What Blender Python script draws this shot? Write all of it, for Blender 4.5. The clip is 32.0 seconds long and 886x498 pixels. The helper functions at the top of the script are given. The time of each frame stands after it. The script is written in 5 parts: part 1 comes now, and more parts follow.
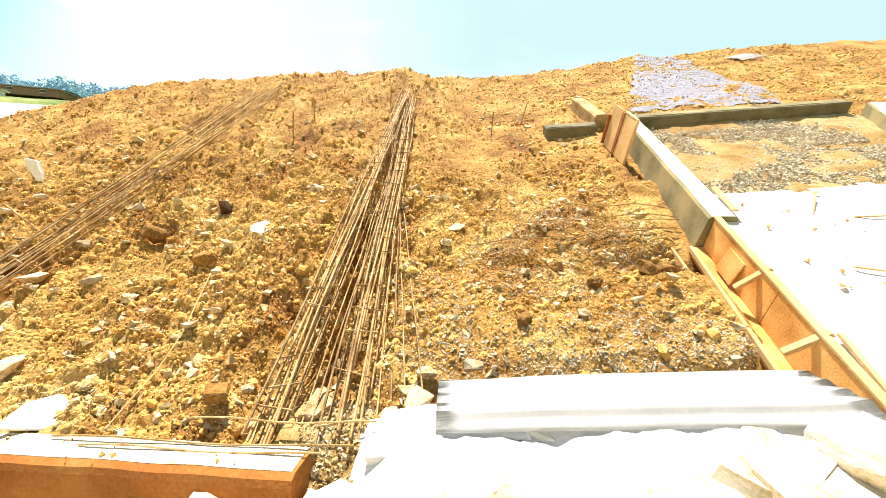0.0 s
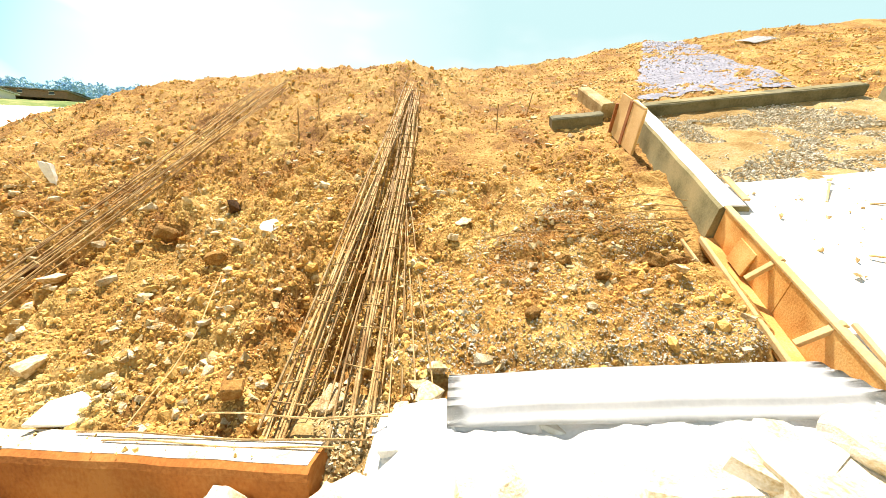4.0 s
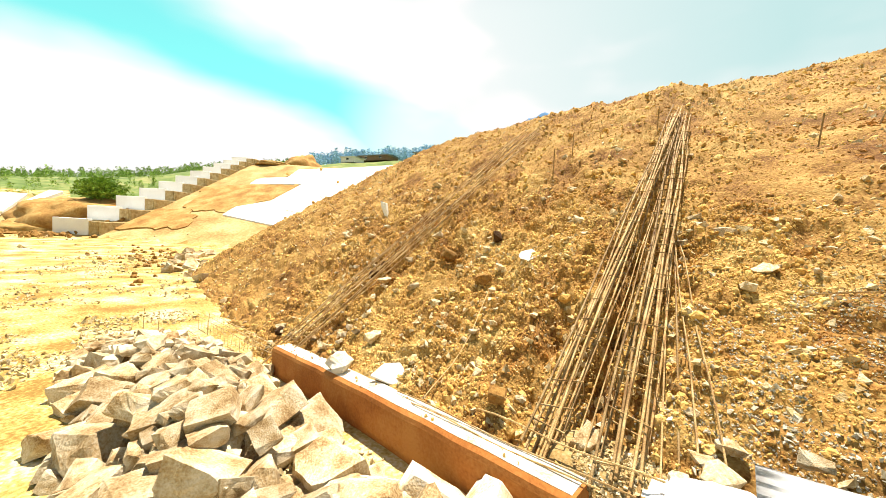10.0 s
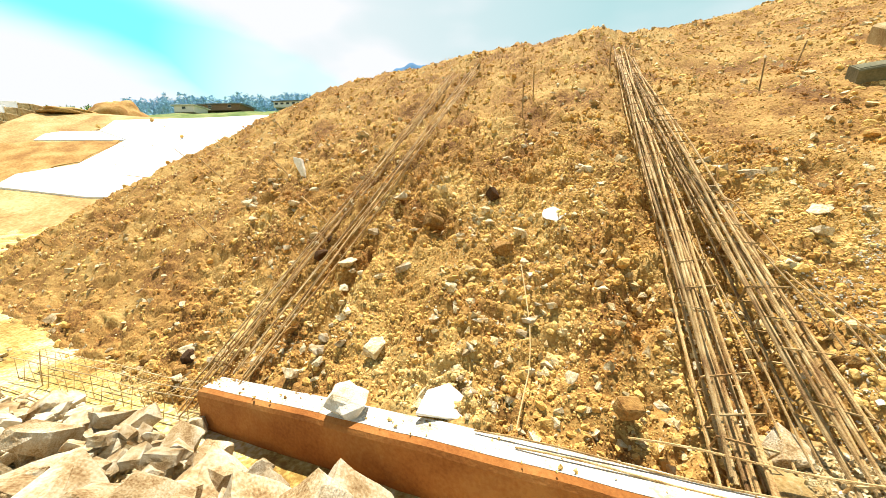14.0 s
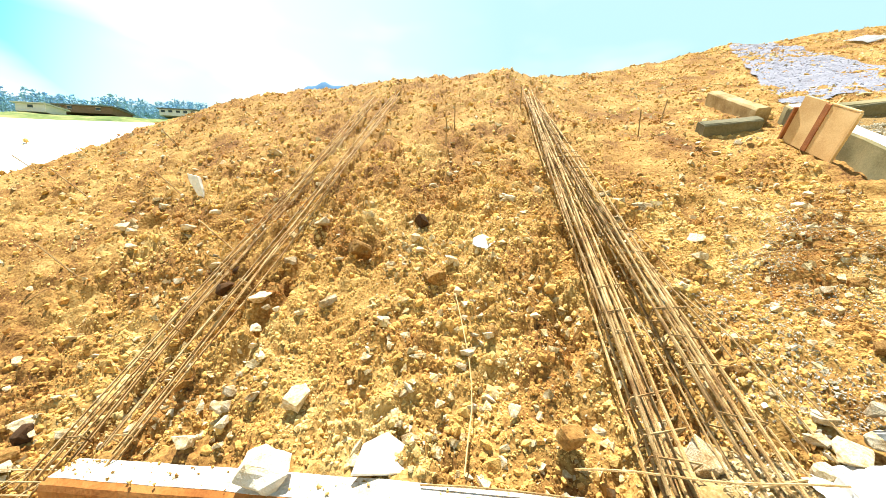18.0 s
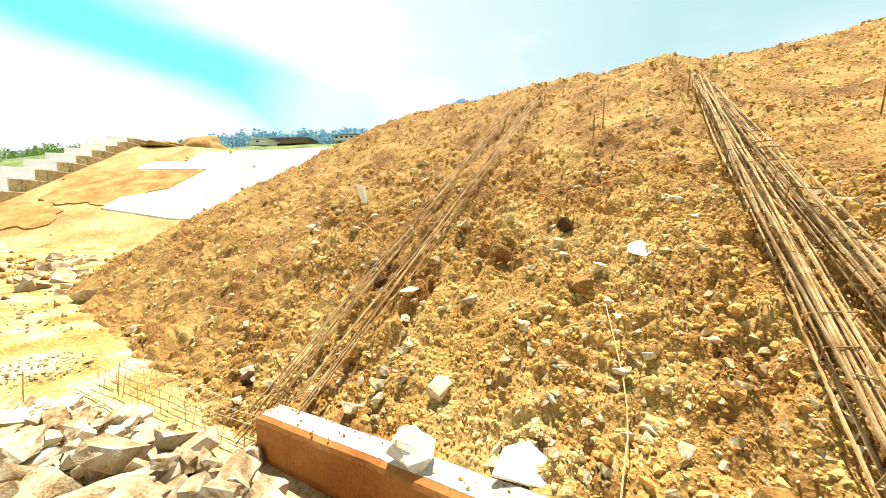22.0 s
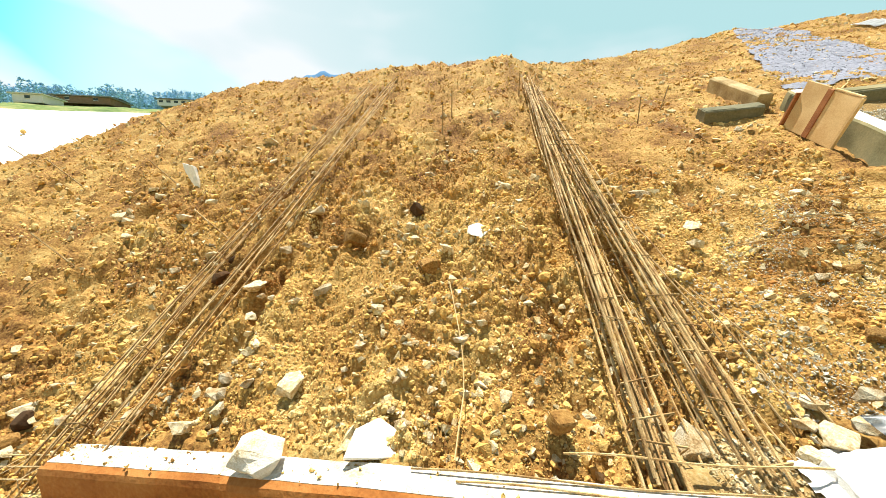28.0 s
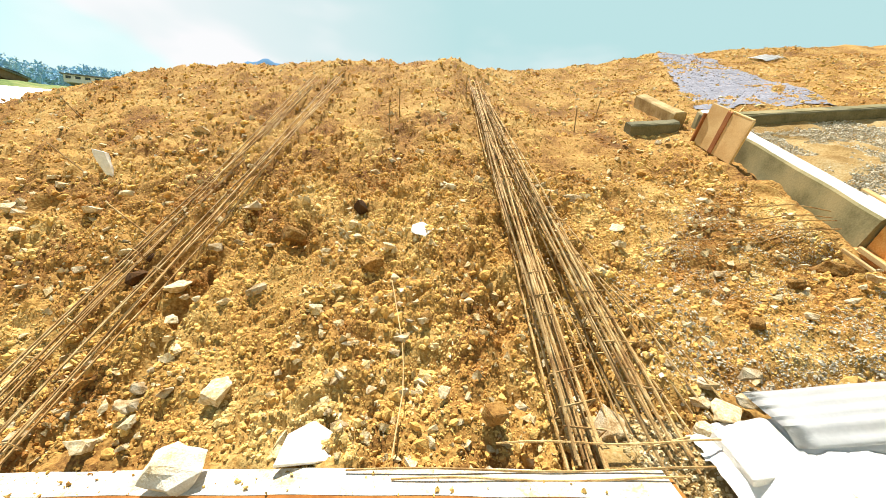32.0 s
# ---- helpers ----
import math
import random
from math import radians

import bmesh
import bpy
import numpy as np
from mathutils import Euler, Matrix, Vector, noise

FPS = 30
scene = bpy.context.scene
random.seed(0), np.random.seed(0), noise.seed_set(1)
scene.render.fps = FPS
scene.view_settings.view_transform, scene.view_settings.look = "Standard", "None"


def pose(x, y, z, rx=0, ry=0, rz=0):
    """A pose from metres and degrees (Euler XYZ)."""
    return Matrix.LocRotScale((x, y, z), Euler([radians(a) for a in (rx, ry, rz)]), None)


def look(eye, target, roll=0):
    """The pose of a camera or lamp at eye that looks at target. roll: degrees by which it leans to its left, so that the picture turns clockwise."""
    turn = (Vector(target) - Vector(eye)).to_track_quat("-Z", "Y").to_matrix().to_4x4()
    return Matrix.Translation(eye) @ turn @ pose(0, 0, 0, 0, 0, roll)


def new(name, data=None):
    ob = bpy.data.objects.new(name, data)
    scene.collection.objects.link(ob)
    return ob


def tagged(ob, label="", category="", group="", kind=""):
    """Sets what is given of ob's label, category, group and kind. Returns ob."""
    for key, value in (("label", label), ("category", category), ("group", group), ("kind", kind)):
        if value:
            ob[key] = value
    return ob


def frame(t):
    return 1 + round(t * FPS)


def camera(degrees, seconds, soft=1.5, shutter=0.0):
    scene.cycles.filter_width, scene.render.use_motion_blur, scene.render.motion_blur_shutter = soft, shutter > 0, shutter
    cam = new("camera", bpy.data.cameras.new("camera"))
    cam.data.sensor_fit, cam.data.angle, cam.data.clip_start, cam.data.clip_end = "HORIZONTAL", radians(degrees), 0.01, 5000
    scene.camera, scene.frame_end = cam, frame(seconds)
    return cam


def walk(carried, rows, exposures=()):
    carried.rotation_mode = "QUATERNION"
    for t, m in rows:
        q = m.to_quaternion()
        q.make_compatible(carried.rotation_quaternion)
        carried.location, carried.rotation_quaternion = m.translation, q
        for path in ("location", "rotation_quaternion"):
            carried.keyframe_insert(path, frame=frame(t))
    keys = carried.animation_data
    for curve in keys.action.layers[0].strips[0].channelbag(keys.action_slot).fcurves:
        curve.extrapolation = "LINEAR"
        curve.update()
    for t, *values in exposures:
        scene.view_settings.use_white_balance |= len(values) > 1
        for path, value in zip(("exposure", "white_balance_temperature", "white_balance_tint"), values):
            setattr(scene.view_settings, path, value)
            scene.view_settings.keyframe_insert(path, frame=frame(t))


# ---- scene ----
cam = camera(104.5, 32.0, soft=0.6)
PATH = [
    (0, (0.172, 0.124, 1.61), (0.063, 2.109, 1.399), 1.9),
    (0.5, (0.171, 0.124, 1.608), (0.051, 2.11, 1.401), 1.7),
    (1, (0.17, 0.122, 1.612), (0.054, 2.109, 1.412), 1.9),
    (1.5, (0.175, 0.124, 1.617), (0.058, 2.109, 1.403), 1.8),
    (2, (0.166, 0.122, 1.616), (0.043, 2.107, 1.407), 1.9),
    (2.5, (0.165, 0.121, 1.625), (0.022, 2.105, 1.422), 1.6),
    (3, (0.164, 0.122, 1.628), (0.025, 2.103, 1.388), 1.5),
    (3.5, (0.164, 0.118, 1.631), (0.02, 2.098, 1.389), 1.1),
    (5.5, (0.166, 0.116, 1.632), (0.021, 2.088, 1.333), 0.3),
    (6, (0.146, 0.109, 1.625), (-0.06, 2.077, 1.337), 0.2),
    (6.5, (0.129, 0.089, 1.639), (-0.158, 2.052, 1.38), 1.0),
    (7, (0.124, 0.09, 1.634), (-0.175, 2.049, 1.364), 1.4),
    (7.5, (0.124, 0.089, 1.635), (-0.168, 2.05, 1.372), 1.5),
    (8, (0.121, 0.09, 1.628), (-0.206, 2.044, 1.355), 2.6),
    (8.5, (0.092, 0.064, 1.638), (-0.342, 1.998, 1.371), 3.2),
    (9, (0.075, 0.01, 1.676), (-0.747, 1.825, 1.508), 3.4),
    (9.5, (0.041, -0.043, 1.669), (-1.175, 1.531, 1.458), 2.3),
    (10, (-0.075, -0.093, 1.62), (-1.374, 1.424, 1.515), 3.2),
    (10.5, (-0.259, -0.163, 1.64), (-1.882, 0.99, 1.446), -0.7),
    (11, (-0.463, -0.097, 1.582), (-2.17, 0.93, 1.411), -1.9),
    (11.5, (-0.719, -0.09, 1.584), (-2.457, 0.886, 1.417), 2.6),
    (12, (-1.077, -0.116, 1.589), (-2.735, 0.979, 1.364), 0.3),
    (12.5, (-1.336, -0.051, 1.612), (-3.028, 0.982, 1.347), -0.4),
    (13, (-1.52, 0.06, 1.574), (-2.966, 1.409, 1.277), 2.2),
    (13.5, (-1.659, 0.098, 1.622), (-2.536, 1.858, 1.258), 1.6),
    (14, (-1.725, 0.123, 1.616), (-2.425, 1.967, 1.283), -0.2),
    (14.5, (-1.744, 0.182, 1.651), (-2.322, 2.084, 1.435), -0.4),
    (15, (-1.818, 0.21, 1.656), (-2.234, 2.149, 1.394), -0.4),
    (15.5, (-1.853, 0.214, 1.685), (-2.134, 2.178, 1.431), -0.8),
    (17.5, (-1.86, 0.228, 1.66), (-2.063, 2.202, 1.416), 1.2),
    (18, (-1.889, 0.221, 1.665), (-2.13, 2.196, 1.459), 0.7),
    (18.5, (-1.914, 0.219, 1.666), (-2.194, 2.192, 1.495), 0.9),
    (19, (-1.974, 0.193, 1.645), (-2.525, 2.111, 1.513), 0.9),
    (19.5, (-2.047, 0.15, 1.706), (-3.18, 1.793, 1.571), 0.2),
    (20, (-2.028, 0.161, 1.673), (-3.244, 1.743, 1.532), -0.4),
    (20.5, (-2.038, 0.167, 1.673), (-3.222, 1.771, 1.521), -0.0),
    (21, (-2.041, 0.183, 1.667), (-3.24, 1.777, 1.52), 0.2),
    (21.5, (-2.04, 0.194, 1.657), (-3.152, 1.85, 1.515), 0.8),
    (22, (-2.014, 0.213, 1.608), (-2.954, 1.97, 1.438), 1.1),
    (22.5, (-2.005, 0.235, 1.606), (-2.829, 2.047, 1.412), 1.3),
    (23, (-2.026, 0.192, 1.621), (-2.74, 2.048, 1.408), 0.9),
    (23.5, (-1.987, 0.23, 1.605), (-2.547, 2.138, 1.388), 1.7),
    (24, (-1.964, 0.244, 1.614), (-2.419, 2.176, 1.368), 1.0),
    (24.5, (-1.969, 0.244, 1.615), (-2.435, 2.173, 1.364), 1.0),
    (25, (-1.954, 0.249, 1.597), (-2.4, 2.182, 1.34), 1.0),
    (25.5, (-1.96, 0.242, 1.611), (-2.362, 2.188, 1.384), 1.3),
    (27.5, (-1.861, 0.249, 1.609), (-2.234, 2.202, 1.389), 2.0),
    (28, (-1.828, 0.234, 1.644), (-2.074, 2.201, 1.384), 0.5),
    (28.5, (-1.796, 0.239, 1.647), (-1.956, 2.217, 1.399), 0.6),
    (29, (-1.731, 0.234, 1.637), (-1.618, 2.218, 1.412), 1.2),
    (29.5, (-1.727, 0.216, 1.639), (-1.535, 2.196, 1.431), 1.6),
    (30, (-1.723, 0.209, 1.639), (-1.547, 2.188, 1.411), 1.0),
    (30.5, (-1.726, 0.217, 1.63), (-1.638, 2.204, 1.422), 0.9),
    (31, (-1.742, 0.225, 1.626), (-1.682, 2.21, 1.385), 1.2),
    (31.5, (-1.756, 0.224, 1.635), (-1.72, 2.207, 1.382), 2.0),
    (32, (-1.758, 0.224, 1.636), (-1.719, 2.207, 1.382), 2.0),
]
EXPOSURES = [(0.0, 1.49, 6700, 13), (8.5, 1.48, 6700, 13), (10.0, 1.28, 6800, 12), (10.8, 0.87, 6950, 13), (13.0, 0.82, 6950, 13), (13.8, 1.16, 6400, 9), (15.5, 1.26, 6400, 9), (18.0, 1.51, 6250, 8), (19.5, 1.46, 6250, 8), (20.5, 1.21, 6400, 9), (22.0, 1.36, 6400, 9), (23.5, 1.32, 6400, 9), (24.5, 1.12, 6250, 6), (28.0, 1.18, 6250, 6), (32.0, 1.17, 6500, 9)]
walk(cam, [(t, look(eye, target, roll)) for t, eye, target, roll in PATH], EXPOSURES)

# ---- world and sun ----
SUN_FROM = Vector((-0.12, 0.27, 0.955)).normalized()
GAP_NORMAL = (0.39, 0.065, 0.918)
world = bpy.data.worlds.new("sky")
scene.world = world
world.use_nodes = True
wn, wl = world.node_tree.nodes, world.node_tree.links
wn.clear()
w_out = wn.new("ShaderNodeOutputWorld")
w_bg = wn.new("ShaderNodeBackground")
w_sky = wn.new("ShaderNodeTexSky")
w_sky.sky_type, w_sky.sun_disc = "NISHITA", False
w_sky.sun_elevation = math.asin(SUN_FROM.z)
w_sky.sun_rotation = math.atan2(SUN_FROM.x, SUN_FROM.y)
w_sky.dust_density = 1.5
w_coord = wn.new("ShaderNodeTexCoord")
w_map = wn.new("ShaderNodeMapping")
w_map.inputs["Scale"].default_value = (1.0, 1.0, 2.6)
w_map.inputs["Location"].default_value = (0.35, 0.1, 0.2)
w_noise = wn.new("ShaderNodeTexNoise")
w_noise.inputs["Scale"].default_value = 1.5
w_noise.inputs["Detail"].default_value = 4.0
w_noise.inputs["Roughness"].default_value = 0.45
w_mix = wn.new("ShaderNodeMix")
w_mix.data_type = "RGBA"
w_gain = wn.new("ShaderNodeMix")
w_gain.data_type, w_gain.blend_type = "RGBA", "MULTIPLY"
w_gain.inputs["Factor"].default_value = 1.0
w_gain.inputs["B"].default_value = (0.95, 3.25, 2.1, 1)
# clouds, brighter towards the hazy valley
w_tow = wn.new("ShaderNodeVectorMath")
w_tow.operation = "DOT_PRODUCT"
w_tow.inputs[1].default_value = (-0.93, 0.20, -0.1)
w_haze = wn.new("ShaderNodeMapRange")
w_haze.inputs["From Min"].default_value, w_haze.inputs["From Max"].default_value = 0.1, 0.85
w_haze.inputs["To Min"].default_value, w_haze.inputs["To Max"].default_value = 0.0, 1.0
w_puff = wn.new("ShaderNodeMapRange")
w_puff.interpolation_type = "SMOOTHSTEP"
w_puff.inputs["From Min"].default_value, w_puff.inputs["From Max"].default_value = 0.50, 0.66
w_puff.inputs["To Min"].default_value, w_puff.inputs["To Max"].default_value = 0.0, 0.8
w_white = wn.new("ShaderNodeMath")
w_white.use_clamp = True
w_cloud = wn.new("ShaderNodeMix")
w_cloud.data_type = "RGBA"
w_cloud.inputs["A"].default_value, w_cloud.inputs["B"].default_value = (5.8, 8.6, 8.8, 1), (10.8, 10.8, 11.0, 1)
# a gap of blue between the clouds, from the zenith down to the hills
w_gap = wn.new("ShaderNodeVectorMath")
w_gap.operation = "DOT_PRODUCT"
w_gap.inputs[1].default_value = GAP_NORMAL
w_wave = wn.new("ShaderNodeMath")
w_wave.operation = "MULTIPLY_ADD"
w_wave.inputs[1].default_value, w_wave.inputs[2].default_value = 0.34, -0.17
w_sum = wn.new("ShaderNodeMath")
w_abs = wn.new("ShaderNodeMath")
w_abs.operation = "ABSOLUTE"
w_cover = wn.new("ShaderNodeMapRange")
w_cover.interpolation_type = "SMOOTHSTEP"
w_cover.inputs["From Min"].default_value, w_cover.inputs["From Max"].default_value = 0.02, 0.12
w_cover.inputs["To Min"].default_value, w_cover.inputs["To Max"].default_value = 0.05, 1.0
wl.new(w_coord.outputs["Generated"], w_map.inputs["Vector"])
wl.new(w_map.outputs["Vector"], w_noise.inputs["Vector"])
wl.new(w_coord.outputs["Generated"], w_tow.inputs[0])
wl.new(w_coord.outputs["Generated"], w_gap.inputs[0])
wl.new(w_tow.outputs["Value"], w_haze.inputs["Value"])
wl.new(w_noise.outputs["Fac"], w_puff.inputs["Value"])
wl.new(w_haze.outputs["Result"], w_white.inputs[0])
wl.new(w_puff.outputs["Result"], w_white.inputs[1])
wl.new(w_white.outputs["Value"], w_cloud.inputs["Factor"])
wl.new(w_noise.outputs["Fac"], w_wave.inputs[0])
wl.new(w_wave.outputs["Value"], w_sum.inputs[0])
wl.new(w_gap.outputs["Value"], w_sum.inputs[1])
wl.new(w_sum.outputs["Value"], w_abs.inputs[0])
wl.new(w_abs.outputs["Value"], w_cover.inputs["Value"])
w_low = wn.new("ShaderNodeSeparateXYZ")
w_murk = wn.new("ShaderNodeMapRange")
w_murk.interpolation_type = "SMOOTHSTEP"
w_murk.inputs["From Min"].default_value, w_murk.inputs["From Max"].default_value = 0.08, 0.28
w_murk.inputs["To Min"].default_value, w_murk.inputs["To Max"].default_value = 0.85, 0.0
w_most = wn.new("ShaderNodeMath")
w_most.operation = "MAXIMUM"
wl.new(w_coord.outputs["Generated"], w_low.inputs["Vector"])
wl.new(w_low.outputs["Z"], w_murk.inputs["Value"])
wl.new(w_cover.outputs["Result"], w_most.inputs[0])
wl.new(w_murk.outputs["Result"], w_most.inputs[1])
# the gap closes towards the head of the slope
w_shut = wn.new("ShaderNodeMapRange")
w_shut.interpolation_type = "SMOOTHSTEP"
w_shut.inputs["From Min"].default_value, w_shut.inputs["From Max"].default_value = 0.46, 0.66
w_shut.inputs["To Min"].default_value, w_shut.inputs["To Max"].default_value = 0.0, 0.8
w_all = wn.new("ShaderNodeMath")
w_all.operation = "MAXIMUM"
wl.new(w_low.outputs["Y"], w_shut.inputs["Value"])
wl.new(w_most.outputs["Value"], w_all.inputs[0])
wl.new(w_shut.outputs["Result"], w_all.inputs[1])
wl.new(w_all.outputs["Value"], w_mix.inputs["Factor"])
wl.new(w_sky.outputs["Color"], w_gain.inputs["A"])
wl.new(w_gain.outputs["Result"], w_mix.inputs["A"])
wl.new(w_cloud.outputs["Result"], w_mix.inputs["B"])
# the haze thins out with height; the upper sky is clear
w_high = wn.new("ShaderNodeSeparateXYZ")
w_clear = wn.new("ShaderNodeMapRange")
w_clear.interpolation_type = "SMOOTHSTEP"
w_clear.inputs["From Min"].default_value, w_clear.inputs["From Max"].default_value = 0.52, 0.78
w_dome = wn.new("ShaderNodeMix")
w_dome.data_type = "RGBA"
wl.new(w_coord.outputs["Generated"], w_high.inputs["Vector"])
wl.new(w_high.outputs["Z"], w_clear.inputs["Value"])
wl.new(w_clear.outputs["Result"], w_dome.inputs["Factor"])
wl.new(w_mix.outputs["Result"], w_dome.inputs["A"])
wl.new(w_sky.outputs["Color"], w_dome.inputs["B"])
wl.new(w_dome.outputs["Result"], w_bg.inputs["Color"])
w_bg.inputs["Strength"].default_value = 0.040
wl.new(w_bg.outputs["Background"], w_out.inputs["Surface"])

sun_data = bpy.data.lights.new("sun", "SUN")
sun_data.energy, sun_data.angle, sun_data.color = 5.0, radians(0.53), (1.0, 0.93, 0.80)
sun = new("sun", sun_data)
sun.matrix_world = look(SUN_FROM * 60, (0, 0, 0))


# ---- materials ----
def material(name, colours, scale=6.0, rough=0.85, bump=0.3, bump_scale=60.0, spread=0.12, fine=0.35, metal=0.0, random_tint=0.25, island=False, detail=6.0):
    """Two scales of noise between the colours, a tint of its own for each object, and fine relief."""
    m = bpy.data.materials.new(name)
    m.use_nodes = True
    n, l = m.node_tree.nodes, m.node_tree.links
    b = n["Principled BSDF"]
    b.inputs["Roughness"].default_value, b.inputs["Metallic"].default_value = rough, metal
    b.inputs["Specular IOR Level"].default_value = 0.25
    co = n.new("ShaderNodeTexCoord")
    big = n.new("ShaderNodeTexNoise")
    big.inputs["Scale"].default_value, big.inputs["Detail"].default_value = scale, detail
    small = n.new("ShaderNodeTexNoise")
    small.inputs["Scale"].default_value, small.inputs["Detail"].default_value = bump_scale, 5.0
    l.new(co.outputs["Object"], big.inputs["Vector"])
    l.new(co.outputs["Object"], small.inputs["Vector"])
    add = n.new("ShaderNodeMix")
    add.inputs["Factor"].default_value = fine
    l.new(big.outputs["Fac"], add.inputs["A"])
    l.new(small.outputs["Fac"], add.inputs["B"])
    ramp = n.new("ShaderNodeValToRGB")
    els = ramp.color_ramp.elements
    for i in range(len(colours) - 2):
        els.new(0.5)
    for i, c in enumerate(colours):
        els[i].position = 0.5 - spread + 2 * spread * i / (len(colours) - 1)
        els[i].color = (*c, 1)
    l.new(add.outputs["Result"], ramp.inputs["Fac"])
    hue = n.new("ShaderNodeHueSaturation")
    rnd = n.new("ShaderNodeMapRange")
    rnd.inputs["To Min"].default_value, rnd.inputs["To Max"].default_value = 1 - random_tint, 1 + random_tint
    if island:
        src = n.new("ShaderNodeNewGeometry").outputs["Random Per Island"]
    else:
        src = n.new("ShaderNodeObjectInfo").outputs["Random"]
    l.new(src, rnd.inputs["Value"])
    l.new(rnd.outputs["Result"], hue.inputs["Value"])
    l.new(ramp.outputs["Color"], hue.inputs["Color"])
    l.new(hue.outputs["Color"], b.inputs["Base Color"])
    bn = n.new("ShaderNodeBump")
    bn.inputs["Strength"].default_value, bn.inputs["Distance"].default_value = bump, 0.02
    l.new(small.outputs["Fac"], bn.inputs["Height"])
    l.new(bn.outputs["Normal"], b.inputs["Normal"])
    return m


# Darker than its clods, so the shade between them is in this colour.
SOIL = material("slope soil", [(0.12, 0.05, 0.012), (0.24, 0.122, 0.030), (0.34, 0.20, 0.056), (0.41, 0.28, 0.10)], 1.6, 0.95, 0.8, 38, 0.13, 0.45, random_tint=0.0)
CLOD = material("soil clods", [(0.316, 0.141, 0.034), (0.475, 0.271, 0.072), (0.576, 0.373, 0.113), (0.644, 0.475, 0.203)], 1.7, 0.95, 0.6, 60, 0.13, 0.3, random_tint=0.22, island=True)
CHIP = material("stone chips", [(0.358, 0.235, 0.09), (0.515, 0.403, 0.213), (0.65, 0.56, 0.392)], 14, 0.9, 0.5, 90, 0.12, random_tint=0.2, island=True)
REDROCK = material("red soil lump", [(0.161, 0.073, 0.018), (0.263, 0.139, 0.036), (0.336, 0.204, 0.066)], 12, 0.95, 0.6, 70)
# Paler copy of the quarry stone below, with the sun's glare in its colour.
FOOTSTONE = material("pale quarry stone with sunlight in its colour", [(0.40, 0.28, 0.13), (0.56, 0.47, 0.32), (0.66, 0.61, 0.51), (0.70, 0.67, 0.60)], 1.4, 0.9, 0.35, 26, 0.14, 0.3, random_tint=0.08)
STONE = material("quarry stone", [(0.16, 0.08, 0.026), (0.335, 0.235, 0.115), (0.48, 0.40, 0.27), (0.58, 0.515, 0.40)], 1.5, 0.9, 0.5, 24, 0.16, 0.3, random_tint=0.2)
PALE = material("pale stone", [(0.34, 0.24, 0.11), (0.50, 0.40, 0.24), (0.62, 0.54, 0.39)], 9, 0.8, 0.3, 60, random_tint=0.1)
WHITESTONE = material("white limestone", [(0.66, 0.63, 0.57), (0.80, 0.78, 0.74)], 9, 0.8, 0.3, 60, random_tint=0.05)
YARDCHIP = material("dusty yard chips", [(0.36, 0.25, 0.11), (0.5, 0.40, 0.22), (0.6, 0.52, 0.35)], 14, 0.9, 0.5, 90, 0.12, random_tint=0.2, island=True)
DARK = material("dark stone", [(0.043, 0.02, 0.007), (0.087, 0.043, 0.015)], 9, 0.95, 0.5, 60)
YARD = material("yard earth", [(0.21, 0.12, 0.026), (0.33, 0.225, 0.06), (0.44, 0.335, 0.125), (0.53, 0.46, 0.29)], 1.15, 0.95, 0.6, 26, 0.10, 0.4, random_tint=0.0, detail=10.0)
MASONRY = material("plastered beam", [(0.40, 0.31, 0.19), (0.56, 0.52, 0.44), (0.64, 0.62, 0.57)], 5, 0.85, 0.3, 60, random_tint=0.05)
# The shade on the beam's front is put into this dark red.
REDBEAM = material("red concrete with shade in its colour", [(0.23, 0.075, 0.014), (0.32, 0.118, 0.025), (0.39, 0.17, 0.045)], 2.0, 0.9, 0.25, 45, 0.13, 0.3, random_tint=0.05)
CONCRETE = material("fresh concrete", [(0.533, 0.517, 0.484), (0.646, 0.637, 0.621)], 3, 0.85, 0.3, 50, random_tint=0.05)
OLDCON = material("raw concrete", [(0.26, 0.175, 0.075), (0.37, 0.27, 0.125), (0.46, 0.37, 0.21)], 4, 0.9, 0.35, 45, 0.13, random_tint=0.08)
# Darker than the rib tops: the shade of the sides is in this colour.
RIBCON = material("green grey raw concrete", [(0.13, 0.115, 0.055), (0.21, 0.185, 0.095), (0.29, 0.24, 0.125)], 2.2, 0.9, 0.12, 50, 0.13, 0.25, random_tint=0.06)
REDWOOD = material("red stained timber", [(0.20, 0.07, 0.025), (0.32, 0.13, 0.045)], 5, 0.8, 0.25, 60, random_tint=0.1)
# Raw concrete with the shade of the cross beam faces put into its colour.
SHADOWCON = material("shade-coloured raw concrete", [(0.089, 0.083, 0.045), (0.145, 0.133, 0.077), (0.188, 0.166, 0.1)], 3, 0.9, 0.35, 40, 0.13, random_tint=0.08)
PLY = material("formwork plywood", [(0.45, 0.2, 0.05), (0.575, 0.3, 0.088), (0.65, 0.4, 0.15)], 4, 0.75, 0.15, 70, random_tint=0.12)
TIMBER = material("formwork timber", [(0.442, 0.28, 0.115), (0.598, 0.43, 0.215)], 3, 0.8, 0.08, 60, random_tint=0.15)
RUST = material("rusted steel bar", [(0.17, 0.085, 0.028), (0.34, 0.215, 0.085), (0.47, 0.35, 0.18)], 8, 0.75, 0.4, 120, 0.14, metal=0.1, random_tint=0.3)
# Paler copy of the rusted steel; the sun on the bars is in its colour.
LITBAR = material("steel bar with sunlight in its colour", [(0.30, 0.19, 0.08), (0.46, 0.34, 0.17), (0.55, 0.44, 0.26)], 8, 0.8, 0.3, 120, 0.14, random_tint=0.2)
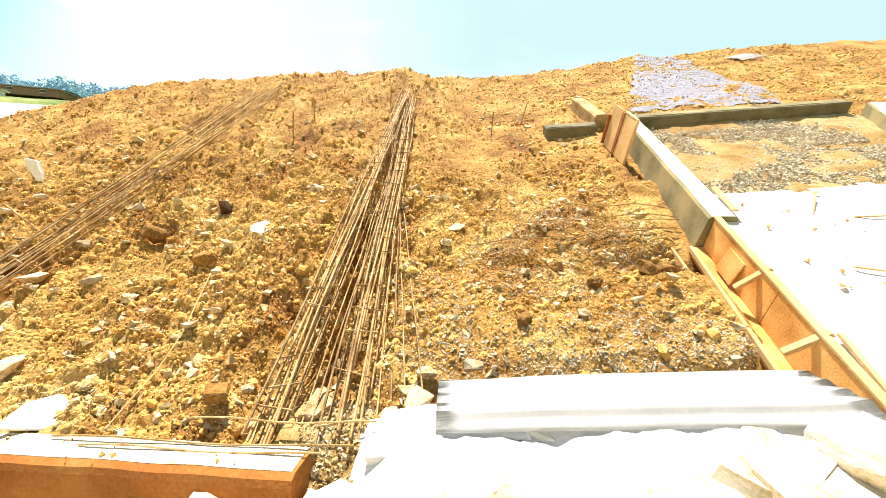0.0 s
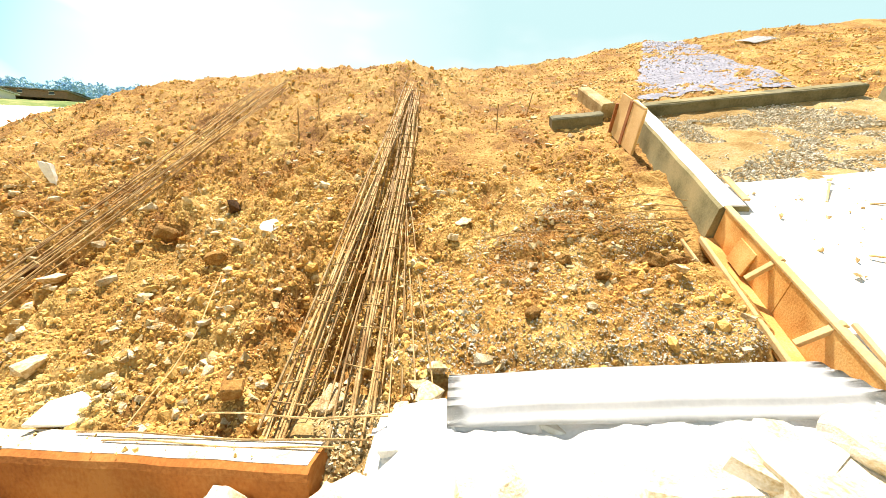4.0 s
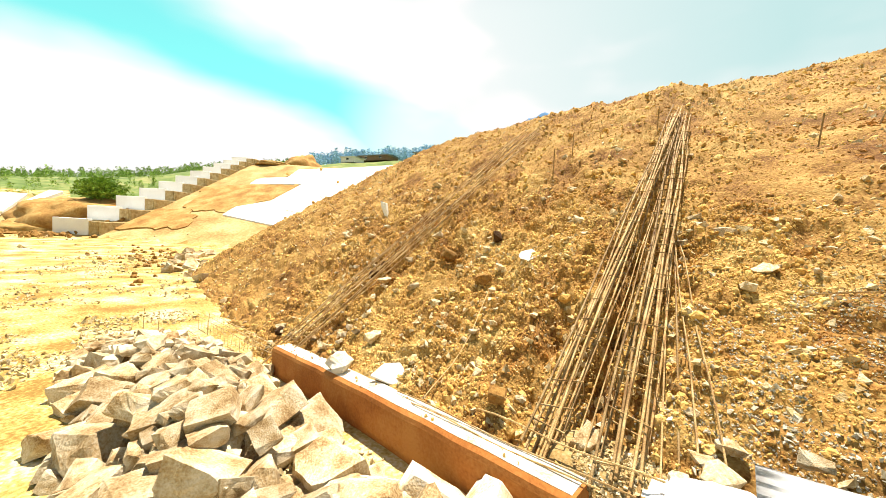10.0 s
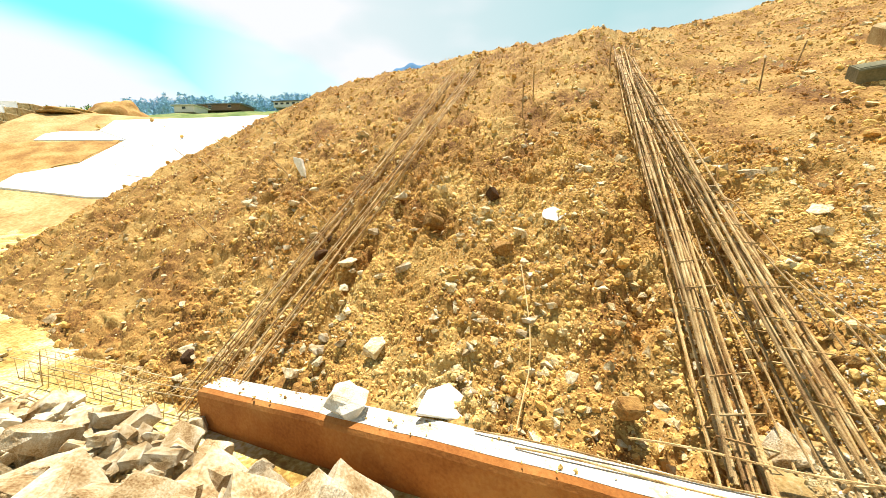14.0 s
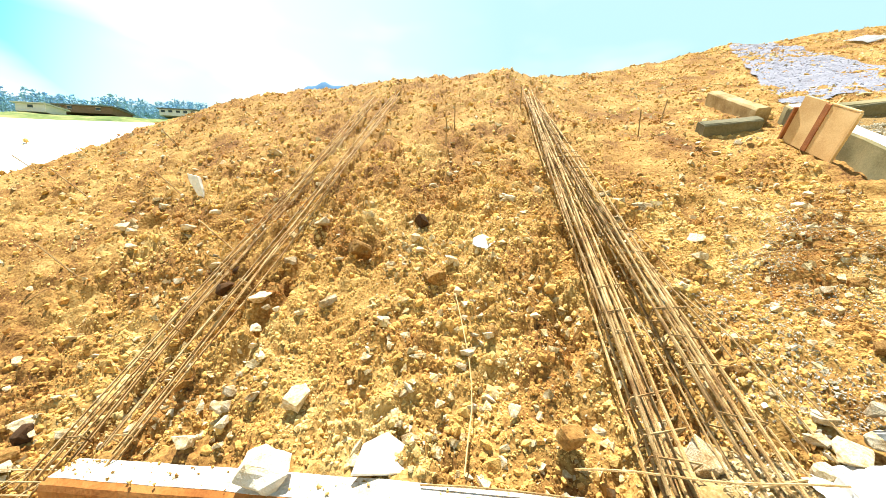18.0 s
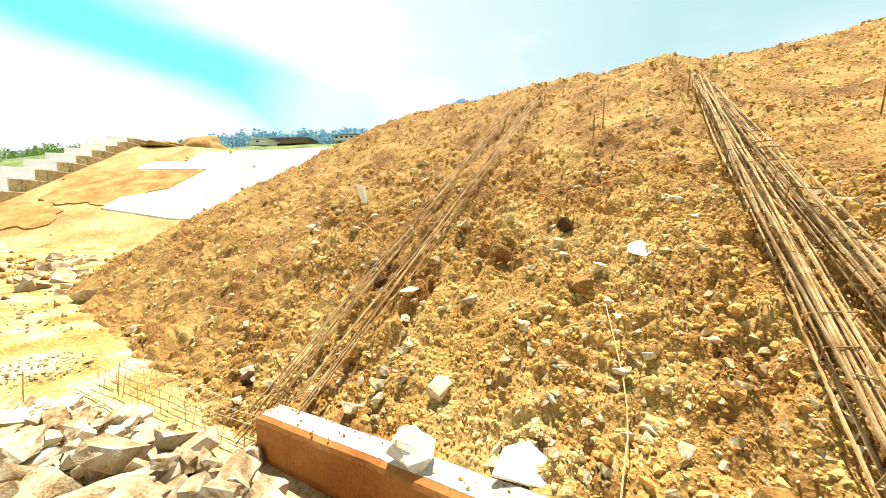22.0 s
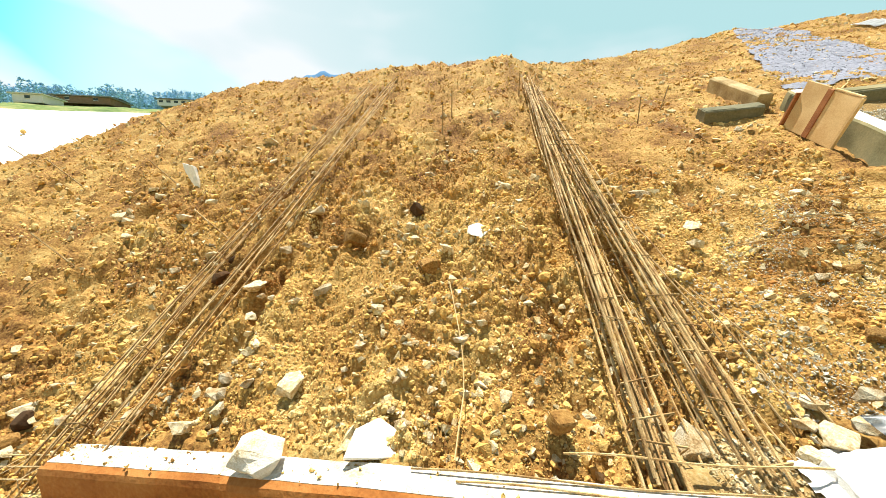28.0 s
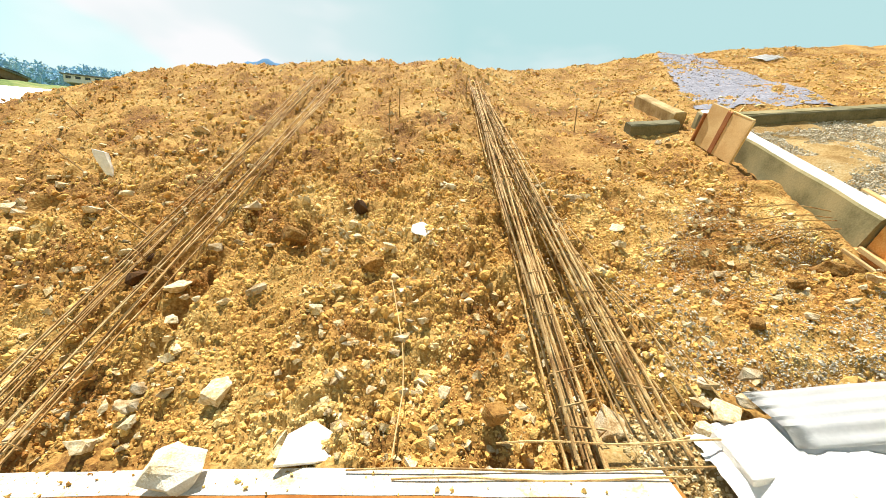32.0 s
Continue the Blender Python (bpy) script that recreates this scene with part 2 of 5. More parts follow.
GREYCHIP = material("pale grey crushed stone", [(0.34, 0.29, 0.2), (0.47, 0.42, 0.32), (0.56, 0.52, 0.43)], 14, 0.9, 0.5, 90, 0.12, random_tint=0.15, island=True)
GRIT = material("grey ochre grit", [(0.19, 0.11, 0.032), (0.3, 0.2, 0.075), (0.37, 0.29, 0.155)], 2.5, 0.95, 0.6, 45, 0.12, 0.45, random_tint=0.0)
GRAVEL = material("blue grey crushed stone", [(0.17, 0.175, 0.225), (0.22, 0.225, 0.275), (0.27, 0.275, 0.325)], 16, 0.9, 0.5, 70, random_tint=0.12, island=True)
SHEET = material("galvanised roofing sheet", [(0.565, 0.581, 0.598), (0.662, 0.67, 0.678)], 2, 0.45, 0.05, 40, metal=0.0, random_tint=0.05)
SHOT = material("white slope concrete", [(0.663, 0.654, 0.637), (0.748, 0.748, 0.739)], 0.6, 0.9, 0.3, 12, random_tint=0.04)
FARSOIL = material("far red earth", [(0.23, 0.11, 0.028), (0.33, 0.19, 0.055), (0.42, 0.29, 0.11)], 0.9, 0.95, 0.8, 7, 0.13, random_tint=0.0)
FARBANK = material("far tan earth bank", [(0.26, 0.15, 0.05), (0.38, 0.26, 0.10), (0.47, 0.36, 0.18)], 0.5, 0.95, 0.8, 6, 0.13, 0.4, random_tint=0.0)
LEAF = material("leaves", [(0.06, 0.13, 0.012), (0.15, 0.27, 0.022), (0.26, 0.38, 0.05)], 2.0, 0.7, 0.2, 20, random_tint=0.35, island=True)
GRASS = material("far green hillside", [(0.06, 0.11, 0.025), (0.13, 0.18, 0.05), (0.26, 0.25, 0.10)], 0.22, 0.95, 0.2, 1.5, 0.14, random_tint=0.0)
FARLEAF = material("far woodland", [(0.11, 0.201, 0.036), (0.219, 0.346, 0.073)], 0.3, 0.9, 0.1, 4, random_tint=0.3, island=True)
# Aerial haze is mixed into these three base colours as blue.
HAZELEAF = material("woodland with blue haze in its colour", [(0.20, 0.38, 0.56), (0.31, 0.50, 0.68)], 0.3, 0.9, 0.1, 4, random_tint=0.25, island=True)
RANGE = material("range with pale haze in its colour", [(0.12, 0.27, 0.41), (0.14, 0.30, 0.44)], 0.01, 1.0, 0.0, 0.1, random_tint=0.0)
MOUNT = material("mountain with blue haze in its colour", [(0.055, 0.145, 0.277), (0.072, 0.172, 0.311)], 0.01, 1.0, 0.0, 0.1, random_tint=0.0)
BARK = material("bark", [(0.07, 0.045, 0.025), (0.14, 0.09, 0.05)], 8, 0.95, 0.4, 40)
WALLC = material("far house wall", [(0.182, 0.117, 0.074), (0.226, 0.156, 0.104)], 2, 0.9, 0.1, 20, random_tint=0.2)
WHITEWALL = material("far white wall", [(0.581, 0.598, 0.614), (0.646, 0.654, 0.662)], 2, 0.9, 0.1, 20, random_tint=0.05)
ROOFC = material("far iron roof", [(0.122, 0.139, 0.15), (0.188, 0.2, 0.211)], 2, 0.6, 0.1, 20, random_tint=0.3)
GLASSD = material("dark window", [(0.03, 0.04, 0.05), (0.05, 0.06, 0.07)], 2, 0.2, 0.0, 20)


# ---- small builders ----
def finish(name, bm, mats, smooth=False):
    me = bpy.data.meshes.new(name)
    bm.normal_update()
    bm.to_mesh(me)
    bm.free()
    for m in (mats if isinstance(mats, (list, tuple)) else [mats]):
        me.materials.append(m)
    if smooth:
        me.polygons.foreach_set("use_smooth", [True] * len(me.polygons))
    return me


def part(name, bm, mat, parent, label="", smooth=False):
    ob = new(name, finish(name, bm, mat, smooth))
    ob.parent = parent
    if label:
        ob["label"] = label
    return ob


def thing(name, label, category, m=None, group="", kind=""):
    ob = tagged(new(name), label, category, group, kind)
    if m is not None:
        ob.matrix_world = m
    return ob


def add_box(bm, x0, y0, z0, x1, y1, z1, bevel=0.0, m=None, jitter=0.0, rng=None):
    vs = []
    for z in (z0, z1):
        for x, y in ((x0, y0), (x1, y0), (x1, y1), (x0, y1)):
            p = Vector((x, y, z))
            if jitter:
                p += Vector([rng.uniform(-jitter, jitter) for _ in range(3)])
            vs.append(bm.verts.new(m @ p if m else p))
    fs = [bm.faces.new([vs[i] for i in q]) for q in ((3, 2, 1, 0), (4, 5, 6, 7), (0, 1, 5, 4), (1, 2, 6, 5), (2, 3, 7, 6), (3, 0, 4, 7))]
    if bevel:
        bmesh.ops.bevel(bm, geom=list({e for f in fs for e in f.edges}), offset=bevel, segments=1, affect="EDGES")


def boxed(*a, **k):
    bm = bmesh.new()
    add_box(bm, *a, **k)
    return bm


def add_tube(bm, pts, r, sides=5):
    pts = [Vector(p) for p in pts]
    rings = []
    for i, p in enumerate(pts):
        d = (pts[min(i + 1, len(pts) - 1)] - pts[max(i - 1, 0)]).normalized()
        a = d.orthogonal().normalized() if not rings else (last - d * last.dot(d)).normalized()
        last = a
        b = d.cross(a)
        rings.append([bm.verts.new(p + r * (math.cos(2 * math.pi * k / sides) * a + math.sin(2 * math.pi * k / sides) * b)) for k in range(sides)])
    for r0, r1 in zip(rings, rings[1:]):
        for k in range(sides):
            bm.faces.new((r0[k], r0[(k + 1) % sides], r1[(k + 1) % sides], r1[k]))
    bm.faces.new(rings[0][::-1])
    bm.faces.new(rings[-1])


def tubed(pts, r, sides=5):
    bm = bmesh.new()
    add_tube(bm, pts, r, sides)
    return bm


def rock_mesh(name, seed, mat, sx=1.0, sy=1.0, sz=0.8, points=16, chip=0.0, bevel=0.025, cuts=0):
    """An angular stone about one metre across: the hull of random points, with bevelled arrises."""
    rng = random.Random(seed)
    bm = bmesh.new()
    for _ in range(points):
        v = Vector([rng.gauss(0, 1) for _ in range(3)]).normalized()
        k = 1 / max(abs(v.x), abs(v.y), abs(v.z)) ** 0.75 * rng.uniform(0.40, 0.54)
        bm.verts.new((v.x * k * sx, v.y * k * sy, v.z * k * sz))
    out = bmesh.ops.convex_hull(bm, input=bm.verts)
    bmesh.ops.delete(bm, geom=list({g for g in out["geom_interior"] if isinstance(g, bmesh.types.BMVert)}), context="VERTS")
    bmesh.ops.dissolve_limit(bm, angle_limit=radians(14), verts=bm.verts, edges=bm.edges)
    bmesh.ops.bevel(bm, geom=bm.edges[:], offset=bevel, segments=1, affect="EDGES", clamp_overlap=True)
    bmesh.ops.triangulate(bm, faces=bm.faces)
    if cuts:
        bmesh.ops.subdivide_edges(bm, edges=[e for e in bm.edges if e.calc_length() > 0.1], cuts=cuts, use_grid_fill=True)
        for v in bm.verts:
            d = noise.noise(v.co * 3 + Vector((seed, 0, 0))) + 0.5 * noise.noise(v.co * 8 + Vector((0, seed, 0))) + 0.35 * noise.noise(v.co * 19 + Vector((0, 0, seed)))
            v.co += v.co.normalized() * chip * d
    elif chip:
        bmesh.ops.subdivide_edges(bm, edges=[e for e in bm.edges if e.calc_length() > 0.12], cuts=1)
        for v in bm.verts:
            v.co += v.co.normalized() * chip * noise.noise(v.co * 4 + Vector((seed, 0, 0)))
    return finish(name, bm, mat)


def block_mesh(name, seed, mat, sx, sy, sz, rough=0.05):
    """A blasted quarry stone: a skewed block with broken corners and rough faces."""
    rng = random.Random(seed)
    bm = bmesh.new()
    for x in (-0.5, 0.5):
        for y in (-0.5, 0.5):
            for z in (-0.5, 0.5):
                c = Vector((x, y, z)) + Vector([rng.uniform(-0.15, 0.15) for _ in range(3)])
                if rng.random() < 0.55:
                    for _ in range(3):
                        p = c.copy()
                        p[rng.randrange(3)] *= rng.uniform(0.35, 0.75)
                        bm.verts.new((p.x * sx, p.y * sy, p.z * sz))
                else:
                    bm.verts.new((c.x * sx, c.y * sy, c.z * sz))
    out = bmesh.ops.convex_hull(bm, input=bm.verts)
    bmesh.ops.delete(bm, geom=list({g for g in out["geom_interior"] if isinstance(g, bmesh.types.BMVert)}), context="VERTS")
    bmesh.ops.dissolve_limit(bm, angle_limit=radians(10), verts=bm.verts, edges=bm.edges)
    bmesh.ops.bevel(bm, geom=bm.edges[:], offset=0.012, segments=1, affect="EDGES", clamp_overlap=True)
    bmesh.ops.triangulate(bm, faces=bm.faces)
    for cut in (0.25, 0.14):
        bmesh.ops.subdivide_edges(bm, edges=[e for e in bm.edges if e.calc_length() > cut], cuts=1)
        bmesh.ops.triangulate(bm, faces=bm.faces)
    for v in bm.verts:
        d = noise.noise(v.co * 2.5 + Vector((seed, 0, 0))) + 0.6 * noise.noise(v.co * 7 + Vector((0, seed, 0))) + 0.5 * noise.noise(v.co * 17 + Vector((0, 0, seed)))
        v.co += v.co.normalized() * rough * d
    return finish(name, bm, mat)


# value noise on a lattice, for the relief of the ground
_rs = np.random.RandomState(5)
LATTICE = _rs.rand(256, 256)


def value_noise(x, y):
    xi, yi = np.floor(x).astype(int), np.floor(y).astype(int)
    fx, fy = x - xi, y - yi
    fx, fy = fx * fx * (3 - 2 * fx), fy * fy * (3 - 2 * fy)
    g = lambda i, j: LATTICE[i % 256, j % 256]
    return (g(xi, yi) * (1 - fx) * (1 - fy) + g(xi + 1, yi) * fx * (1 - fy) + g(xi, yi + 1) * (1 - fx) * fy + g(xi + 1, yi + 1) * fx * fy) * 2 - 1


def smin(a, b, r):
    h = np.clip(0.5 + 0.5 * (b - a) / r, 0, 1)
    return b * (1 - h) + a * h - r * h * (1 - h)


def smooth(a, b, v):
    k = np.clip((v - a) / (b - a), 0, 1)
    return k * k * (3 - 2 * k)


# ---- the lie of the land ----
CAGE_LINES = [((-0.90, 1.95), (-1.10, 8.1)), ((-0.48, 1.95), (-0.98, 8.0)), ((-4.84, 2.12), (-4.22, 7.7)), ((-4.30, 2.16), (-3.74, 7.9))]


def plain(x, y):
    """The yard: it rises gently towards the right, and falls to a valley on the far left."""
    near = -0.40 + 0.11 * np.logaddexp(0, (x + 4.2) * 2.0) / 2.0
    near = np.minimum(near, 0.55 + 0.01 * x)
    d = np.hypot(x, y)
    az = np.degrees(np.arctan2(-x, y))
    fall = smooth(38, 120, -x) * smooth(78, 92, az) * 9.0
    return near - fall


def embankment_2(x, y):
    z = -10.96 - 0.25 * x + 0.433 * y
    cap = 9.3 + 0.02 * (y - 20)
    z = z - 0.35 * np.maximum(0, -0.84 * (x + 40) - 0.54 * (y - 1.6) - 1.8)
    side = 9.3 - 0.5 * np.maximum(0, -60 - x)
    return smin(smin(z, cap, 0.8), side, 1.0)


def far_hill(x, y):
    """Wooded hills all round the far side."""
    d = np.hypot(x + 1.5, y)
    az = np.degrees(np.arctan2(-(x + 1.5), y))
    rise = np.interp(az, [-180, -90, -40, 0, 20, 42, 60, 82, 96, 108, 125, 180], [0.10, 0.12, 0.20, 0.21, 0.215, 0.205, 0.165, 0.085, 0.04, -0.014, -0.014, 0.05])
    rise = rise * (1 + 0.05 * value_noise(az * 0.3 + 7, az * 0 + 2))
    dip = 8.0 * smooth(97, 106, az) * smooth(-150, -128, -az) * (1 - smooth(110, 500, d))
    return 1.5 - dip + rise * d * smooth(60, 118, d) - 40 * (1 - smooth(55, 90, d))


def ground_z(x, y):
    z = plain(x, y)
    e2 = embankment_2(x, y)
    z = np.where((x < -16) & (e2 > z), e2, z)
    return np.maximum(z, far_hill(x, y))


def bank(x, y):
    """The raw slope, without its fine relief."""
    ease = 1 - np.exp(-np.maximum(0, x + 1.5))
    front = -1.02 + 0.092 * x + 0.70 * y - 0.14 * ease * np.maximum(0, y - 2)
    left = -0.4 + 0.81 * (x + 15) + 0.15 * (y - 3)
    cap = np.interp(x, [-9, -6, -4, -2.2, -1, 2.3, 6, 11], [5.0, 5.15, 5.2, 5.25, 5.45, 6.5, 7.65, 8.15]) + 0.0 * y
    z = smin(smin(front, left, 0.5), cap, 0.35)
    return z


def bank_z(x, y):
    x, y = np.asarray(x, float), np.asarray(y, float)
    z = bank(x, y)
    z = z + 0.07 * value_noise(x * 1.1, y * 1.3) + 0.035 * value_noise(x * 3.1 + 9, y * 3.7)
    z = z - 0.27 * smooth(4.3, 5.1, -x) * smooth(-4.3, -2.9, -y)
    edge = 2.16 + 0.175 * (y - 2)
    z = z - 0.16 * smooth(-0.08, 0.08, x - edge) * smooth(1.2, 1.6, y) * smooth(-6.6, -6.3, -y)
    z = z - 0.20 * np.exp(-((x - 1.85) / 0.45) ** 2 - ((y - 3.32) / 0.13) ** 2) - 0.10 * np.exp(-((x - 1.1) / 0.4) ** 2 - ((y - 3.28) / 0.10) ** 2)
    for (x0, y0), (x1, y1) in CAGE_LINES:
        k = np.clip((y - y0) / (y1 - y0), 0, 1)
        off = x - (x0 + (x1 - x0) * k)
        z = z - (0.10 + 0.10 * smooth(-4.5, -2.2, -y)) * np.exp(-(off / 0.13) ** 2) * smooth(-8.3, -7.3, -y)
    return z


def bank_fine(x, y):
    """Crumbly relief: rounded lumps with sharp creases between them."""
    z = bank_z(x, y)
    wx, wy = x + 0.10 * value_noise(x * 5, y * 5 + 3), y + 0.10 * value_noise(x * 5 + 17, y * 5)
    a = np.abs(value_noise(wx * 4.4, wy * 7.6))
    b = np.abs(value_noise(wx * 10 + 3, wy * 17))
    c = np.abs(value_noise(wx * 21 + 1, wy * 34))
    k = 0.55 + 0.45 * smooth(-0.5, 0.5, value_noise(x * 0.8 + 4, y * 0.9))
    k = k * (1 - 0.5 * smooth(-0.4, 0.3, x))
    pit = smooth(0.35, 0.7, value_noise(x * 2.3 + 50, y * 3.1 + 7)) * smooth(-5.6, -4.6, -y)
    return z + k * (0.135 * a + 0.085 * b + 0.034 * c) - 0.082 - 0.10 * pit - hollow(x, y) - 0.07 * smooth(-0.1, 0.1, x) * smooth(-2.5, -2.4, -x) * smooth(-2.42, -2.3, -y)


# washed-out hollows beside and between the cages: ends, depth and half width
HOLLOWS = [((-0.68, 1.95), (-0.98, 4.6), 0.36, 0.10), ((-1.14, 1.95), (-1.24, 3.6), 0.26, 0.10), ((-3.98, 2.35), (-3.72, 4.9), 0.30, 0.12), ((-4.5, 2.5), (-4.2, 4.8), 0.26, 0.10), ((-3.35, 3.72), (-3.0, 3.76), 0.18, 0.08)]


def hollow(x, y):
    z = 0.0
    for (x0, y0), (x1, y1), depth, half in HOLLOWS:
        lx, ly = x1 - x0, y1 - y0
        k = np.clip(((x - x0) * lx + (y - y0) * ly) / (lx * lx + ly * ly), 0, 1)
        d = np.hypot(x - x0 - k * lx, y - y0 - k * ly) + 0.05 * value_noise(x * 7, y * 7)
        z = z + depth * np.sin(np.pi * (0.25 + 0.7 * k)) * np.exp(-(np.maximum(d, 0) / half) ** 2)
    return z


def bank_at(x, y, lift=0.0):
    return Vector((x, y, float(bank_z(x, y)) + lift))


def slope_frame(x, y, turn=0.0, lift=0.0):
    """A pose on the slope: x across it, y up it, z out of it."""
    u = Vector((1, 0, 0.092)).normalized()
    v = Vector((0, 1, 0.5625))
    v = (v - u * v.dot(u)).normalized()
    n = u.cross(v)
    m = Matrix((u, v, n)).transposed().to_4x4()
    z = float(bank(np.array(float(x)), np.array(float(y))))
    m.translation = Vector((x, y, z)) + n * lift
    return m @ pose(0, 0, 0, 0, 0, turn)


def sheet_mesh(name, xs, ys, height, mat, keep=None, smooth_shade=True):
    X, Y = np.meshgrid(np.array(xs), np.array(ys), indexing="ij")
    Z = height(X, Y)
    nx, ny = X.shape
    co = np.stack([X, Y, Z], -1).reshape(-1, 3)
    i, j = np.meshgrid(np.arange(nx - 1), np.arange(ny - 1), indexing="ij")
    q = np.stack([i * ny + j, (i + 1) * ny + j, (i + 1) * ny + j + 1, i * ny + j + 1], -1).reshape(-1, 4)
    if keep is not None:
        k = keep(X, Y, Z).reshape(-1)
        q = q[k[q].any(1)]
    me = bpy.data.meshes.new(name)
    me.from_pydata(co.tolist(), [], q.tolist())
    me.materials.append(mat)
    if smooth_shade:
        me.polygons.foreach_set("use_smooth", [True] * len(me.polygons))
    return me


def graded(lo, a, b, hi, fine, grow=1.12, most=1e9):
    mid = list(np.arange(a, b, fine))
    left, right, s, p = [], [], fine, a
    while p > lo:
        s = min(s * grow, most)
        p -= s
        left.append(p)
    s, p = fine, mid[-1]
    while p < hi:
        s = min(s * grow, most)
        p += s
        right.append(p)
    return left[::-1] + mid + right


# ---- the large structure ----
def yard_relief(x, y):
    d = np.hypot(x + 4, y)
    z = ground_z(x, y)
    near = smooth(-40, -12, -d)
    z = z + near * (0.014 * value_noise(x * 0.7, y * 0.7) + 0.007 * value_noise(x * 4.7, y * 4.7) + 0.005 * value_noise(x * 13, y * 13))
    return z + smooth(20, 60, d) * (0.25 * value_noise(x * 0.13, y * 0.13) + 0.08 * value_noise(x * 0.7, y * 0.7))


gx = graded(-2600, -9.0, 2.5, 2600, 0.06, 1.05)
gy = graded(-2600, -1.6, 3.0, 2600, 0.06, 1.05)
ground_me = sheet_mesh("ground", gx, gy, yard_relief, YARD)
ground_me.materials.append(GRASS)
mid = np.empty(len(ground_me.polygons) * 3)
ground_me.polygons.foreach_get("center", mid)
mid = mid.reshape(-1, 3)
green = ((np.hypot(mid[:, 0], mid[:, 1]) > np.where(mid[:, 1] < 3, 96, 72)) & (np.degrees(np.arctan2(-mid[:, 0], mid[:, 1])) < 103) & (far_hill(mid[:, 0], mid[:, 1]) >= np.maximum(plain(mid[:, 0], mid[:, 1]), np.where(mid[:, 0] < -16, embankment_2(mid[:, 0], mid[:, 1]), -99)) - 0.2)).astype(int)
bank_far = (mid[:, 0] < -16) & (embankment_2(mid[:, 0], mid[:, 1]) > plain(mid[:, 0], mid[:, 1]) + 0.1)
ground_me.materials.append(FARBANK)
ground_me.polygons.foreach_set("material_index", np.where(green > 0, 1, np.where(bank_far, 2, 0)).astype(int))
ground = tagged(new("ground", ground_me), "pale yellow trodden earth yard strewn with stone chips", "ground", kind="structure")

sx = graded(-24, -5.4, 2.6, 16, 0.021, 1.012, 0.11)
sy = graded(1.2, 1.75, 4.6, 17.5, 0.021, 1.012, 0.09)
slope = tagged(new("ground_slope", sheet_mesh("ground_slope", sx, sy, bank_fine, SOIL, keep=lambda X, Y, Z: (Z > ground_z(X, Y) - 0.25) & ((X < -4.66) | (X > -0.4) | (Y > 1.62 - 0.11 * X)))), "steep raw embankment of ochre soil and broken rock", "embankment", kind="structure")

# ---- toe beam ----
BEAM_A, BEAM_B = Vector((-4.60, 1.99, -0.018)), Vector((-0.575, 1.69, 0.352))


def beam_frame():
    u = (BEAM_B - BEAM_A).normalized()
    v = Vector((0, 0, 1)).cross(u).normalized()
    m = Matrix((u, v, u.cross(v))).transposed().to_4x4()
    m.translation = BEAM_A
    return m


beam = thing("toe_beam", "low concrete toe beam with a pale top and shade-dark red face", "beam", beam_frame())
blen = (BEAM_B - BEAM_A).length
rng = random.Random(3)


def beam_piece(x0, x1, y0, y1, z0, z1, step, seed, amp):
    bm = bmesh.new()
    n = max(2, int((x1 - x0) / step))
    rows = []
    prof = [(y0 + 0.02, z0), (y0, min(z0 + 0.1, (z0 + z1) / 2)), (y0, max(z1 - 0.055, (z0 + z1) / 2 + 0.002)), (y0 + 0.012 if z1 - z0 > 0.1 else y0, z1 - min(0.022, (z1 - z0) / 4)), (y0 + 0.045, z1), (y1 - 0.02, z1), (y1, z1 - 0.02), (y1, z0)]
    for i in range(n + 1):
        x = x0 + (x1 - x0) * i / n
        rows.append([bm.verts.new(Vector((x, y + 0.03 * math.sin(math.pi * x / blen), z)) + amp * noise.noise_vector(Vector((x * 3, y * 5 + seed, z * 5)))) for y, z in prof])
    for a, b in zip(rows, rows[1:]):
        for k in range(len(prof)):
            bm.faces.new((a[k], b[k], b[(k + 1) % len(prof)], a[(k + 1) % len(prof)]))
    bm.faces.new(rows[0])
    bm.faces.new(rows[-1][::-1])
    bmesh.ops.recalc_face_normals(bm, faces=bm.faces)
    return bm


part("body", beam_piece(0, blen, -0.13, 0.075, -0.42, -0.003, 0.08, 0, 0.007), REDBEAM, beam, "red formed face, shade in its colour")
part("capping", beam_piece(0.02, blen - 0.02, -0.085, 0.10, -0.012, 0.004, 0.08, 0, 0.007), MASONRY, beam, "pale mortar capping")
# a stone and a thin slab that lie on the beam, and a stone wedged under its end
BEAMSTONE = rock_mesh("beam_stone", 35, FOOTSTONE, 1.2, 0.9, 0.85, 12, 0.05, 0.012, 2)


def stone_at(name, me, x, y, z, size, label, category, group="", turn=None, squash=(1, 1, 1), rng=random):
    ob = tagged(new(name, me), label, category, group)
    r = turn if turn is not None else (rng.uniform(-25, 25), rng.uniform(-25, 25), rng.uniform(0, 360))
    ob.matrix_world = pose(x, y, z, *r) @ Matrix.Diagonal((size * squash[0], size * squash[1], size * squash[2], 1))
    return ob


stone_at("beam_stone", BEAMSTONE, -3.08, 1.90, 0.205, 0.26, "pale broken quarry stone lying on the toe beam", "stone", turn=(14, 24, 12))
stone_at("beam_stone", rock_mesh("wedge_stone", 22, PALE), -4.52, 1.78, -0.28, 0.17, "small pale stone wedged under the beam end", "stone")
bm = bmesh.new()
top = [bm.verts.new(p) for p in ((-0.2, -0.10, 0.016), (0.15, -0.13, 0.02), (0.2, 0.04, 0.018), (0.05, 0.16, 0.02), (-0.12, 0.09, 0.015))]
low = [bm.verts.new(v.co - Vector((0, 0, 0.034))) for v in top]
bm.faces.new(top)
